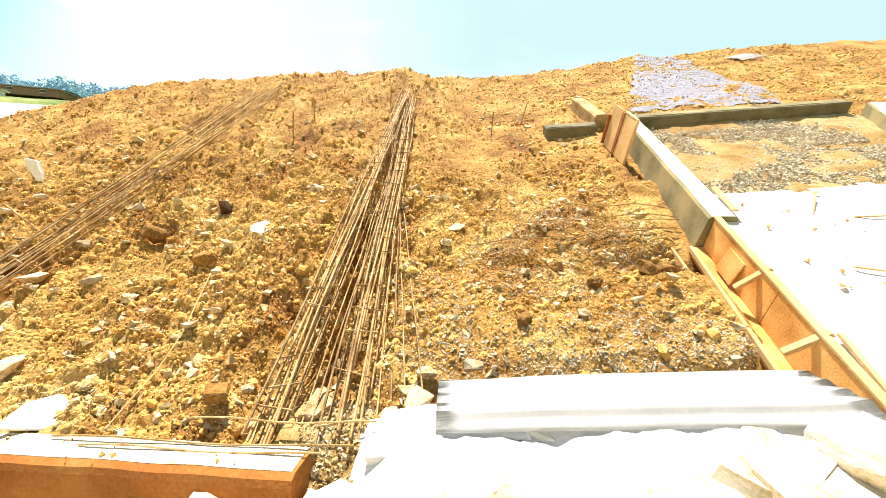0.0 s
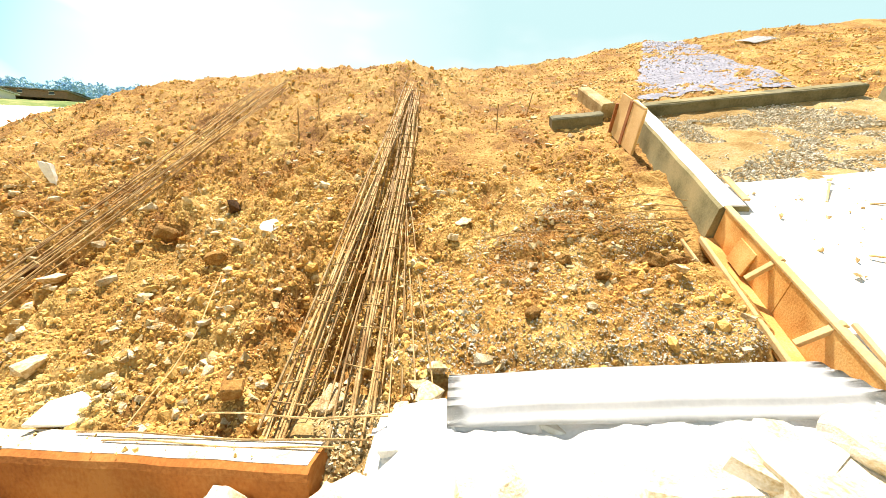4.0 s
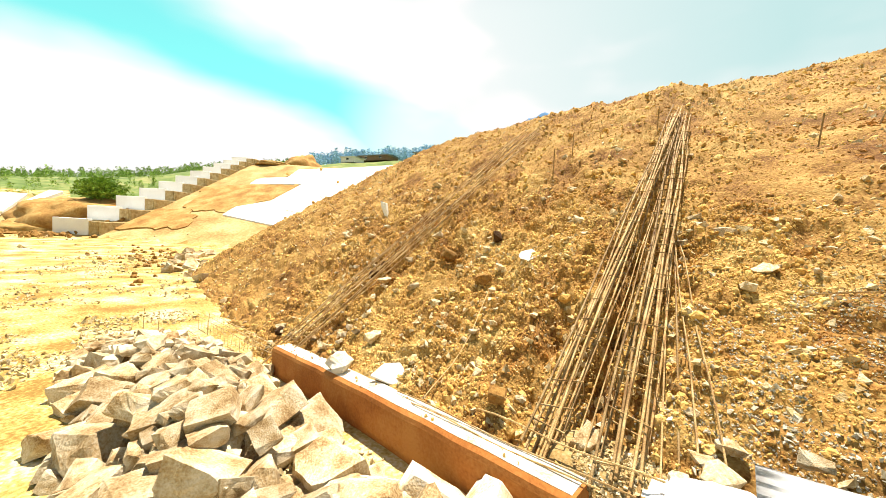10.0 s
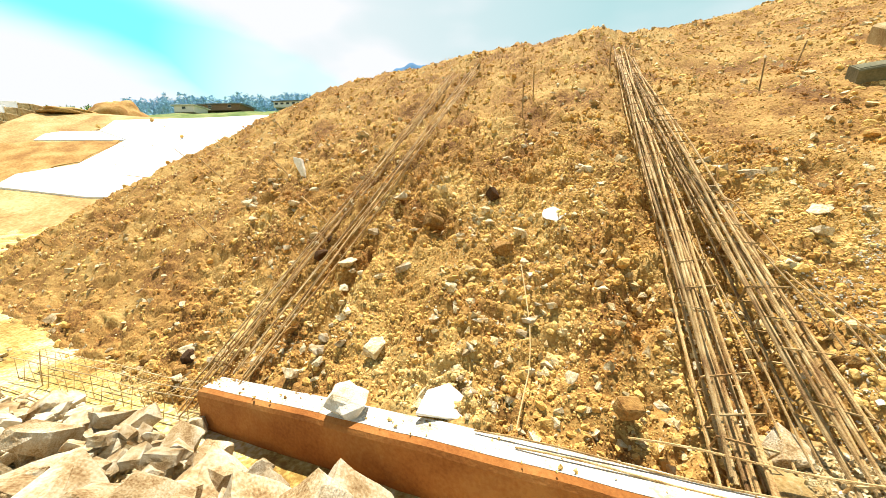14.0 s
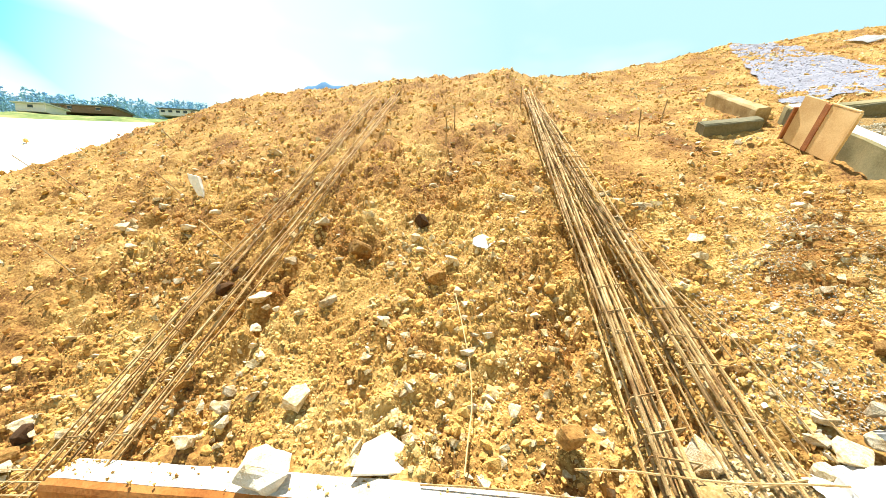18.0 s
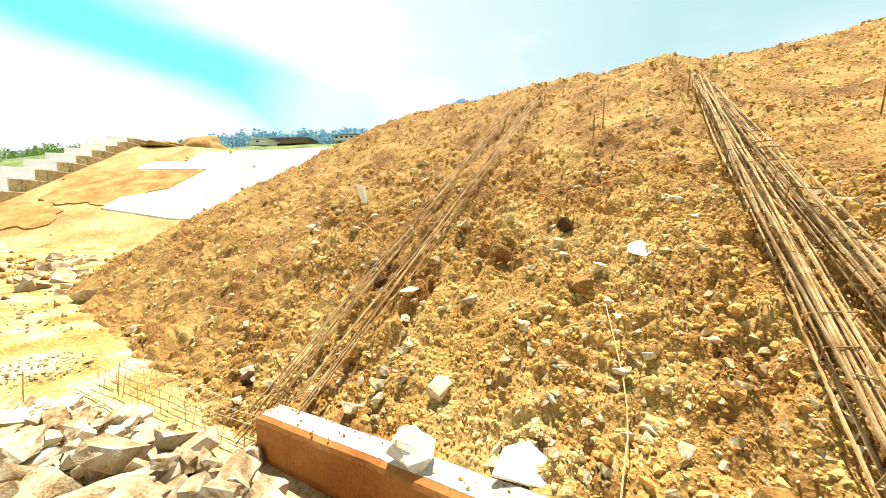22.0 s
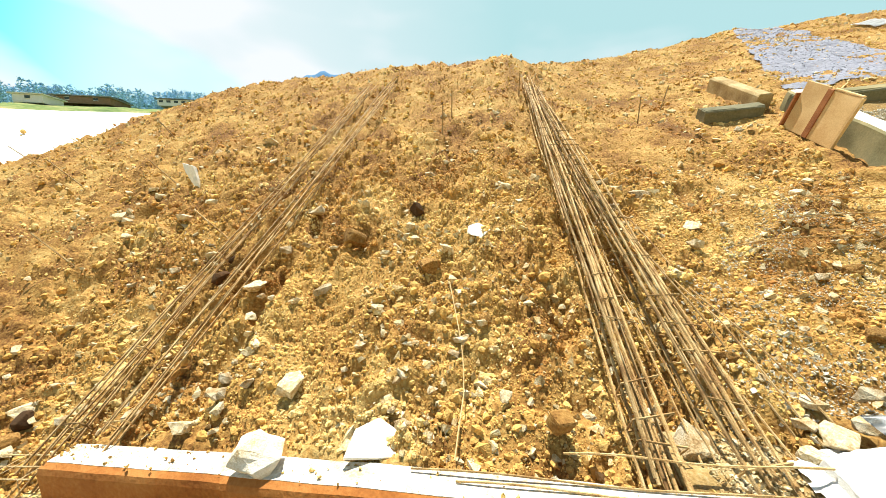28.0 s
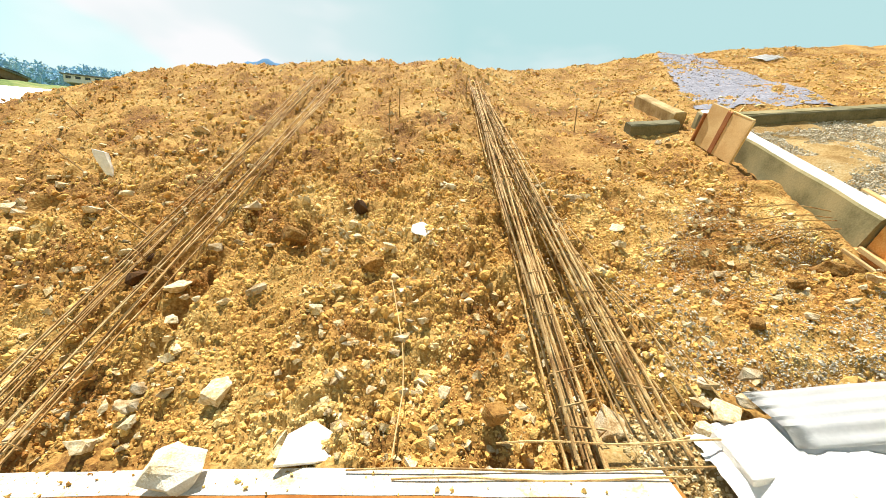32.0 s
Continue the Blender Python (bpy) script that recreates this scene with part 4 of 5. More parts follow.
for tries in range(13000):
    x, y = rng.uniform(-7.9, 0.2), rng.uniform(-0.35, 1.72)
    h = float(heap(x, y))
    if y > 1.38 - 0.055 * (x + 0.6) or h < 0.05:
        continue
    size = rng.choice((0.10, 0.13, 0.16, 0.20, 0.25, 0.32)) * (0.95 if x > -4.2 else 0.85 if x > -5.6 else 0.65)
    z = float(plain(np.array(x), np.array(y))) + rng.choice((0.25, 0.6, 1.0, 1.0)) * h
    if any((x - a) ** 2 + (y - b) ** 2 + (1.5 * (z - c)) ** 2 < (0.44 * (size + s)) ** 2 for a, b, c, s in placed):
        continue
    placed.append((x, y, z, size))
    if len(placed) >= 430:
        break
placed = placed[len(BIG):]
placed.sort(key=lambda p: (p[0] + 2.6) ** 2 + p[1] ** 2)
rest_v, rest_f = [], []
for k, (x, y, z, size) in enumerate(placed):
    me, turn = HEAP_SET[k % 10], (rng.uniform(-32, 32), rng.uniform(-32, 32), rng.uniform(0, 360))
    if k < 275:
        stone_at("quarry_stone", me, x, y, z + 0.1 * size, size * 1.2, "angular pale tan quarry stone in the heap", "stone", "heap of quarry stones", turn=turn)
        continue
    m = pose(x, y, z + 0.1 * size, *turn) @ Matrix.Diagonal((size * 1.2, size * 1.2, size * 1.2, 1))
    base = len(rest_v)
    rest_v += [tuple(m @ v.co) for v in me.vertices]
    rest_f += [[base + i for i in p.vertices] for p in me.polygons]
me = bpy.data.meshes.new("heap_rubble")
me.from_pydata(rest_v, [], rest_f)
me.materials.append(STONE)
tagged(new("heap_rubble", me), "smaller tan quarry stones at the far end of the heap", "stones", kind="stuff")

r = np.random.RandomState(18)
u, v = r.uniform(-8.0, 0.2, 26000), r.uniform(-0.6, 1.5, 26000)
w = 0.012 + 0.085 * r.rand(26000) ** 3.0
ok = (heap(u, v) > 0.03 + 0.12 * r.rand(26000)) & (v < 1.46 - 0.055 * (u + 0.6))
u, v, w = u[ok], v[ok], w[ok]
small_pieces("heap_gravel", np.stack([u, v, plain(u, v) + 0.38 * heap(u, v) * r.rand(len(u)) + 0.1 * w, w], -1), YARDCHIP, "pale stone chips and dust between the quarry stones", 19)

# spilt mortar and stones right of the beam's end
def mortar(x, y):
    """The top of the mortar spill: level at the back, falling to the yard in front."""
    back = 0.455 + 0.085 * x
    lumps = 0.045 * value_noise(x * 3.1 + 3, y * 3.7) + 0.022 * np.abs(value_noise(x * 9, y * 9)) + 0.008 * value_noise(x * 31, y * 31)
    return back - 0.62 * np.maximum(0, 1.66 - y) - 0.35 * np.maximum(0, -0.15 - x) + lumps


me = sheet_mesh("ground_mortar", np.arange(-0.62, 3.0, 0.02), np.arange(1.05, 2.12, 0.02), mortar, CONCRETE, keep=lambda X, Y, Z: (X > -0.30 - 0.5 * np.maximum(0, 1.5 - Y) + 0.08 * value_noise(Y * 6, Y * 0)) & (Y < 2.0 + 0.06 * value_noise(X * 5, X * 0 + 4)))
tagged(new("ground_mortar", me), "sunlit spill of pale mortar and lime at the slope foot", "mortar", kind="structure")
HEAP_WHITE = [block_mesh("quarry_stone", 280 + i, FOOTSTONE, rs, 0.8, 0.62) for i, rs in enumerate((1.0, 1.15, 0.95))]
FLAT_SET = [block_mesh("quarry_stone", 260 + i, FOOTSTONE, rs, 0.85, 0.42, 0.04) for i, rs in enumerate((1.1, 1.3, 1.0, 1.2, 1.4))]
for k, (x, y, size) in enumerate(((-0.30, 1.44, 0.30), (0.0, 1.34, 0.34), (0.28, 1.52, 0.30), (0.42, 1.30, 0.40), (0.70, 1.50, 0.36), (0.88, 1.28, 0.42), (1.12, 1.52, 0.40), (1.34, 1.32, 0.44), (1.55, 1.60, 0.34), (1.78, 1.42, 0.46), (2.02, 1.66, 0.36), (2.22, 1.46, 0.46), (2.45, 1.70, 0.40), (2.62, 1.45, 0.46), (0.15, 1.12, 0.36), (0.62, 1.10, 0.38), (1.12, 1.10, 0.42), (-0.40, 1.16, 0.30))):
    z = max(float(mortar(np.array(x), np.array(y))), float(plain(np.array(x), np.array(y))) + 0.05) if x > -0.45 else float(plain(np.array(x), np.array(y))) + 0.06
    stone_at("quarry_stone", FLAT_SET[k % 5] if x > -0.45 else HEAP_SET[(k * 3) % 10], x, y, z - 0.05 * size, size, "large pale quarry stone with sunlight in its colour beside the beam end", "stone", "stones by the beam end", turn=(rng.uniform(-9, 9), rng.uniform(-9, 9), rng.uniform(0, 360)))
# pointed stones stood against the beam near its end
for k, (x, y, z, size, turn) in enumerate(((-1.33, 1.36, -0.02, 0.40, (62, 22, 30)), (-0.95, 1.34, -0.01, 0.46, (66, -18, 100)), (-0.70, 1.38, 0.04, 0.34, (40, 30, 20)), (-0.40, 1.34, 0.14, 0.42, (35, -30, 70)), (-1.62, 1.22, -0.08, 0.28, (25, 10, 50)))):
    stone_at("quarry_stone", HEAP_WHITE[k % 3], x, y, z, size, "pointed quarry stone with sunlight in its colour leaning on the beam face", "stone", "stones by the beam end", turn=turn)
block = block_mesh("mortar_block", 333, CONCRETE, 1.0, 0.72, 0.42, 0.03)
stone_at("mortar_block", block, -0.07, 1.80, 0.415, 0.36, "sunlit flat block of pale mortar beside the metal sheet", "mortar", turn=(16, -4, 6))
stone_at("slope_stone", PALE_SET[4], -0.06, 2.03, 0.50, 0.19, "pale broken stone resting behind the mortar block", "stone", turn=(10, 5, 40))
stone_at("slope_stone", PALE_SET[2], -0.20, 1.98, 0.44, 0.14, "pale broken stone resting behind the mortar block", "stone", turn=(-10, 15, 100))

# pebbles heaped between the beam's end and the mortar
def pebbles(x, y):
    return 0.02 + 0.36 * smooth(1.38, 1.98, y) + 0.02 * value_noise(x * 9, y * 9) + 0.10 * (x + 0.4)


me = sheet_mesh("ground_pebbles", np.arange(-0.85, 0.02, 0.02), np.arange(1.3, 2.2, 0.02), pebbles, GRIT)
tagged(new("ground_pebbles", me), "gritty earth between the beam end and the mortar", "soil", kind="structure")
r = np.random.RandomState(23)
u, v, w = r.uniform(-0.7, 0.0, 3200), r.uniform(1.4, 2.15, 3200), 0.008 + 0.035 * r.rand(3200) ** 2
small_pieces("pebble_fill", np.stack([u, v, pebbles(u, v) + 0.1 * w, w], -1), CHIP, "small pale pebbles heaped beside the beam end", 24)

# chips over the yard
def scatter_yard(n, seed, x0, x1, y0, y1, lo, hi, power):
    rs = np.random.RandomState(seed)
    x, y = rs.uniform(x0, x1, n), rs.uniform(y0, y1, n)
    ok = (bank(x, y) < ground_z(x, y) + 0.1) & (value_noise(x * 0.7, y * 0.7 + 40) + 0.6 * value_noise(x * 1.9 + 3, y * 1.9) > 0.25 * rs.rand(n))
    x, y = x[ok], y[ok]
    s = lo + (hi - lo) * rs.rand(len(x)) ** power
    return np.stack([x, y, yard_relief(x, y) + s * 0.1, s], -1)


small_pieces("yard_chips", np.concatenate([scatter_yard(26000, 7, -9, 2.5, -1.8, 1.9, 0.012, 0.10, 4.0), scatter_yard(16000, 8, -22, -6, -6, 4.5, 0.02, 0.14, 5.0), scatter_yard(900, 9, -40, -18, -14, 8, 0.06, 0.35, 5.0)]), YARDCHIP, "stone chips trodden into the yard", 34, flat=0.5)

# ---- lattice of ribs and formwork on the right ----
CELL = slope_frame(2.20, 2.0)            # square to the slope: cross beams and fills
RIB = slope_frame(2.225, 2.0, -9.0)      # along the rib, which leans to the right as it climbs


def on_rib(name, label, category, group="", base=None):
    return thing(name, label, category, (base or RIB).copy(), group)


def rough_bar(x0, x1, y0, y1, z0, z1, cuts, amp, seed, along="y"):
    """A cast bar with a slightly wavy skin, along x or y."""
    bm = bmesh.new()
    e = 0.018
    rows = []
    for i in range(cuts + 1):
        k = i / cuts
        if along == "y":
            ring = [(x0, y0 + (y1 - y0) * k, z0), (x0, y0 + (y1 - y0) * k, z1 - e), (x0 + e, y0 + (y1 - y0) * k, z1), (x1 - e, y0 + (y1 - y0) * k, z1), (x1, y0 + (y1 - y0) * k, z1 - e), (x1, y0 + (y1 - y0) * k, z0)]
        else:
            ring = [(x0 + (x1 - x0) * k, y1, z0), (x0 + (x1 - x0) * k, y1, z1 - e), (x0 + (x1 - x0) * k, y1 - e, z1), (x0 + (x1 - x0) * k, y0 + e, z1), (x0 + (x1 - x0) * k, y0, z1 - e), (x0 + (x1 - x0) * k, y0, z0)]
        rows.append([bm.verts.new(Vector(p) + amp * noise.noise_vector(Vector(p) * 2.3 + Vector((seed, 0, 0)))) for p in ring])
    for a, b in zip(rows, rows[1:]):
        for j in range(6):
            bm.faces.new((a[j], a[(j + 1) % 6], b[(j + 1) % 6], b[j]))
    bm.faces.new(rows[0])
    bm.faces.new(rows[-1])
    bmesh.ops.recalc_face_normals(bm, faces=bm.faces)
    return bm


# lower rib: an open plywood mould
mould = on_rib("formwork_mould", "open plywood rib mould with timber battens, bleached on top", "formwork")
part("side_panel", boxed(0.03, -0.24, -0.10, 0.05, 0.74, 0.235, bevel=0.003), PLY, mould, "orange brown plywood panel")
part("side_panel", boxed(0.03, 0.745, -0.10, 0.05, 1.70, 0.235, bevel=0.003), PLY, mould, "orange brown plywood panel")
part("top_rail", boxed(0.022, -0.26, 0.236, 0.075, 1.72, 0.262, bevel=0.006), TIMBER, mould, "bleached timber rail")
part("bottom_rail", boxed(-0.135, 0.12, -0.05, -0.105, 1.62, 0.0, bevel=0.006), TIMBER, mould)
part("bottom_rail", boxed(-0.215, 1.05, -0.04, -0.19, 1.60, -0.005, bevel=0.006, m=pose(0, 0, 0, 0, 0, 3)), TIMBER, mould)
for y in (0.36, 0.96):
    part("brace", boxed(-0.12, -0.022, 0.0, -0.085, 0.022, 0.26, bevel=0.004, m=pose(0, y, 0, 0, 38, 0)), TIMBER, mould, "slanting timber brace")
part("offcut", boxed(-0.005, 1.12, -0.05, 0.012, 1.36, 0.17, bevel=0.004, m=pose(0, 0, 0, 0, 10, 0)), PLY, mould, "loose plywood offcut")
part("floor_board", boxed(-0.12, -0.20, -0.09, 0.029, 1.70, -0.07, bevel=0.003), PLY, mould, "plywood floor of the mould")
part("stake", boxed(0.10, -0.12, 0.22, 0.13, 0.40, 0.25, bevel=0.005, m=pose(0, 0, 0, 0, 0, -5)), TIMBER, mould)


def leaning_bar(y0, y1, low, top, z0, z1, cuts, amp, seed):
    """A cast bar along y whose sides lean in towards its top: low and top are its sides across."""
    bm = bmesh.new()
    rows = []
    for i in range(cuts + 1):
        y = y0 + (y1 - y0) * i / cuts
        ring = [(low[0], y, z0), (top[0] - 0.008, y, z1 - 0.02), (top[0] + 0.014, y, z1), (top[1] - 0.014, y, z1), (top[1] + 0.008, y, z1 - 0.02), (low[1], y, z0)]
        rows.append([bm.verts.new(Vector(p) + amp * noise.noise_vector(Vector(p) * 2.3 + Vector((seed, 0, 0)))) for p in ring])
    for a, b in zip(rows, rows[1:]):
        for j in range(6):
            bm.faces.new((a[j], a[(j + 1) % 6], b[(j + 1) % 6], b[j]))
    bm.faces.new(rows[0])
    bm.faces.new(rows[-1])
    bmesh.ops.recalc_face_normals(bm, faces=bm.faces)
    return bm


# upper rib: cast concrete, lit top and shaded sides put into two colours
rib = on_rib("concrete_rib", "cast concrete slope rib with a pale top, sunlight in its colour", "rib", "concrete ribs")
part("body", leaning_bar(1.72, 5.35, (-0.04, 0.24), (0.0, 0.215), -0.15, 0.25, 26, 0.012, 3), RIBCON, rib, "greenish raw formed side, shade in its colour")
part("top_face", rough_bar(0.012, 0.205, 1.725, 5.33, 0.22, 0.262, 26, 0.010, 3), CONCRETE, rib, "pale top, sunlight in its colour")
rib = on_rib("concrete_rib", "short stretch of cast concrete rib higher up the slope", "rib", "concrete ribs", CELL)
part("body", rough_bar(0.50, 0.72, 5.35, 6.75, -0.1, 0.20, 12, 0.012, 5), OLDCON, rib)
part("top_face", rough_bar(0.51, 0.71, 5.36, 6.73, 0.17, 0.212, 12, 0.008, 6), OLDCON, rib)
rib = on_rib("concrete_rib", "cast concrete rib on the far side of the gravel cells", "rib", "concrete ribs", slope_frame(4.9, 3.6, -28.5))
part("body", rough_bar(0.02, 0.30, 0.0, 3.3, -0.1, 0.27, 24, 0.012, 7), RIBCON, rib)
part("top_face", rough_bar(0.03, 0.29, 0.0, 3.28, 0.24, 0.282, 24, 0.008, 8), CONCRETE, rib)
# The cross beams' shaded faces are painted with the darker concrete.
rib = on_rib("concrete_cross_beam", "long dark faced concrete cross beam on the slope", "beam", "cross beams", CELL)
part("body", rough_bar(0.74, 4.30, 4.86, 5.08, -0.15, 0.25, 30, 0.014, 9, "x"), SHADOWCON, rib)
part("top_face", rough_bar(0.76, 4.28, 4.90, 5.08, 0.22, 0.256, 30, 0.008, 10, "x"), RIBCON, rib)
rib = on_rib("concrete_cross_beam", "stub of a concrete cross beam running out into the soil", "beam", "cross beams", CELL)
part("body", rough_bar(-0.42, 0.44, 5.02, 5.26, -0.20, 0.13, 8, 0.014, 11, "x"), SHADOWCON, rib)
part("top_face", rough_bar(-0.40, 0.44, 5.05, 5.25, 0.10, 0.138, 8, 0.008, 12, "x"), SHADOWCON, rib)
panel = on_rib("shutter", "two bleached boards standing against the rib junction", "formwork")
lean = pose(-0.26, 3.66, -0.03, 0, 6, 6)
part("board", boxed(0, 0, 0, 0.022, 0.40, 0.60, bevel=0.004, m=lean), TIMBER, panel, "bleached plywood board")
part("board", boxed(0, 0.46, 0, 0.022, 0.86, 0.62, bevel=0.004, m=lean), TIMBER, panel, "bleached plywood board")
part("batten", boxed(-0.012, 0.385, 0.0, 0.030, 0.475, 0.60, bevel=0.004, m=lean), REDWOOD, panel, "dark red batten between the boards")
part("edge_strip", boxed(-0.006, -0.035, 0, 0.03, -0.002, 0.60, bevel=0.004, m=lean), TIMBER, panel)
part("edge_strip", boxed(-0.04, 0.865, 0, 0.03, 0.90, 0.46, bevel=0.004, m=lean), REDWOOD, panel, "dark red edge strip")
part("top_strip", boxed(-0.004, -0.02, 0.602, 0.028, 0.40, 0.622, bevel=0.003, m=lean), TIMBER, panel)
plank = on_rib("loose_plank", "short bleached plank lying on the rib top", "plank")
part("board", boxed(0.13, 1.80, 0.264, 0.185, 2.28, 0.286, bevel=0.004, m=pose(0, 0, 0, 0, 0, -2)), TIMBER, plank)


def cell_sheet(name, x0, x1, y0, y1, lift, mat, label, category, rough=0.02, ragged=0.08, step=0.05):
    """A fill between the ribs, in slope coordinates, with a ragged upper edge."""
    def h(X, Y):
        return lift + rough * value_noise(X * 2.1 + 5, Y * 2.1) + 0.4 * rough * value_noise(X * 9, Y * 9)
    def keep(X, Y, Z):
        return (Y < y1 - ragged * (1 + value_noise(X * 3.3, X * 0 + 2.5))) & (X > x0 + 0.11 + 0.153 * Y)
    me = sheet_mesh(name, np.arange(x0, x1, step), np.arange(y0, y1, step), h, mat, keep)
    ob = tagged(new(name, me), label, category, kind="structure")
    ob.matrix_world = CELL.copy()
    return ob


cell_sheet("pavement_fill", 0.03, 4.4, -0.6, 2.28, 0.20, CONCRETE, "blinding white fresh concrete fill between the ribs", "concrete", 0.012, 0.10)
cell_sheet("ground_gravel", 0.03, 4.4, 1.9, 4.92, 0.06, GRIT, "bed of soil under the grey gravel fill", "soil", 0.05, 0.0)
def strip_z(x, y):
    return bank_z(x, y) - 0.025 + 0.012 * value_noise(x * 5, y * 5) + 0.010 * value_noise(x * 17, y * 17) + 0.008 * value_noise(x * 39, y * 39)


def strip_sides(y):
    """Left and right edge of the strip of crushed stone at y."""
    k = (y - 7.9) / 5.9
    return 3.65 + 2.7 * k, 6.5 + 0.9 * k


me = sheet_mesh("ground_crushed_stone", np.arange(3.3, 7.9, 0.05), np.arange(7.2, 13.9, 0.05), strip_z, GRAVEL, keep=lambda X, Y, Z: (X > strip_sides(Y)[0] + 0.07 * value_noise(Y * 4, Y * 0)) & (X < strip_sides(Y)[1] + 0.08 * value_noise(Y * 4, Y * 0 + 3)) & (Y < 13.6 + 0.1 * value_noise(X * 4, X * 0)) & (Y > 7.5 + 0.08 * value_noise(X * 3, X * 0 + 8)))
tagged(new("ground_crushed_stone", me), "strip of blue grey crushed stone up the slope", "gravel", kind="structure")


def rib_pieces(name, n, x0, x1, y0, y1, lift, lo, hi, mat, label, seed, keep=None, flat=0.7):
    r = np.random.RandomState(seed)
    u, v = r.uniform(x0, x1, n), r.uniform(y0, y1, n)
    if keep is not None:
        ok = keep(u, v)
        u, v = u[ok], v[ok]
    s = lo + (hi - lo) * r.rand(len(u)) ** 2.2
    loc = np.stack([u, v, lift + 0.2 * s, np.ones(len(u))], -1) @ np.array(CELL).T
    return small_pieces(name, np.concatenate([loc[:, :3], s[:, None]], 1), mat, label, seed, flat, spin=flat > 0.6)


rib_pieces("grey_gravel", 26000, 0.3, 4.3, 2.1, 4.86, 0.06, 0.012, 0.05, GREYCHIP, "grey broken stone filling the cell between ribs", 72, lambda u, v: (u > 0.27 + 0.15 * v) & (value_noise(u * 1.7 + 2, v * 1.7) + 0.5 * value_noise(u * 5, v * 5) > -0.5))
r = np.random.RandomState(73)
v, w = r.uniform(7.6, 13.5, 3000), r.uniform(0.02, 0.045, 3000)
u = strip_sides(v)[0] + r.rand(3000) * (strip_sides(v)[1] - strip_sides(v)[0])
small_pieces("blue_gravel", np.stack([u, v, strip_z(u, v) - 0.1 * w, w], -1), GRAVEL, "loose blue grey crushed stone on the strip", 73)
rib_pieces("concrete_crumbs", 160, 0.55, 4.0, -0.3, 2.1, 0.21, 0.015, 0.06, TIMBER, "crumbs and splinters on the white concrete", 74)
for k, (x, y, a, ln) in enumerate(((1.3, 1.85, 50, 0.35), (2.0, 1.2, 20, 0.25), (1.0, 0.9, -30, 0.3), (1.6, 1.6, -12, 0.3), (2.3, 0.6, 40, 0.22), (1.9, 5.6, 40, 0.5), (1.25, 5.2, 70, 0.4))):
    m = CELL @ pose(x, y, 0.225 if y < 3 else 0.10, 0, -6, a)
    tagged(new("wood_splinter", finish("wood_splinter", boxed(-ln / 2, -0.008, -0.006, ln / 2, 0.008, 0.006, bevel=0.003, m=m), TIMBER)), "thin wood splinter lying on the fill", "splinter", "splinters")

# ---- roofing sheet, mortar block and rubble at the rib's foot ----
def roofing(x0, x1, y0, y1, pitch, depth, seed):
    bm = bmesh.new()
    nx, ny = 16, int((y1 - y0) / pitch * 6)
    grid = []
    for i in range(nx + 1):
        x = x0 + (x1 - x0) * i / nx
        row = []
        for j in range(ny + 1):
            y = y0 + (y1 - y0) * j / ny
            curl = -0.05 * max(0, 1 - (j / ny) * 4)
            row.append(bm.verts.new((x + 0.12 * (x > (x0 + x1) / 2) * (0.5 - j / ny), y, depth * min(1.0, (x - x0) / 0.35) * math.sin(2 * math.pi * (y - y0) / pitch) + curl + 0.02 * noise.noise(Vector((x * 1.5, y * 2, seed))))))
        grid.append(row)
    for a, b in zip(grid, grid[1:]):
        for j in range(ny):
            bm.faces.new((a[j], b[j], b[j + 1], a[j + 1]))
    bmesh.ops.solidify(bm, geom=bm.faces[:], thickness=0.003)
    return bm


sheet = tagged(new("roofing_sheet", finish("roofing_sheet", roofing(0, 2.12, -0.02, 0.33, 0.076, 0.0065, 2), SHEET, True)), "sunlit corrugated metal sheet lying over the rubble", "metal sheet")
sheet.matrix_world = pose(0.07, 1.77, 0.545, 12, -5.2, 0)
under = tagged(new("roofing_sheet", finish("roofing_sheet", roofing(0, 0.42, 0.0, 0.20, 0.076, 0.0065, 5), SHEET, True)), "short offcut of corrugated metal sheet tucked under the long one", "metal sheet")
under.matrix_world = pose(0.08, 1.745, 0.495, 12, -5.0, 0)
LUMPS = [block_mesh("mortar_lump", 310 + i, CONCRETE if i % 2 else MASONRY, 1.2, 0.85, 0.62, 0.03) for i in range(6)]
for k, (x, y, z, size) in enumerate(((0.62, 1.88, 0.40, 0.30), (1.40, 1.90, 0.46, 0.30), (2.02, 1.92, 0.52, 0.34), (2.32, 1.84, 0.56, 0.36))):
    stone_at("mortar_lump", LUMPS[k % 6], x, y, z, size, "sunlit lump of pale mortar under the metal sheet edge", "mortar", "mortar lumps", turn=(14 * math.sin(k), 12 * math.cos(k * 2), 40 * math.sin(k * 3)))
far_sheet = tagged(new("roofing_sheet", finish("roofing_sheet", roofing(0, 1.0, 0, 0.55, 0.15, 0.008, 8), SHEET, True)), "white metal sheet lying near the slope crest", "metal sheet")
far_sheet.matrix_world = slope_frame(8.3, 11.4, 25, 0.06)

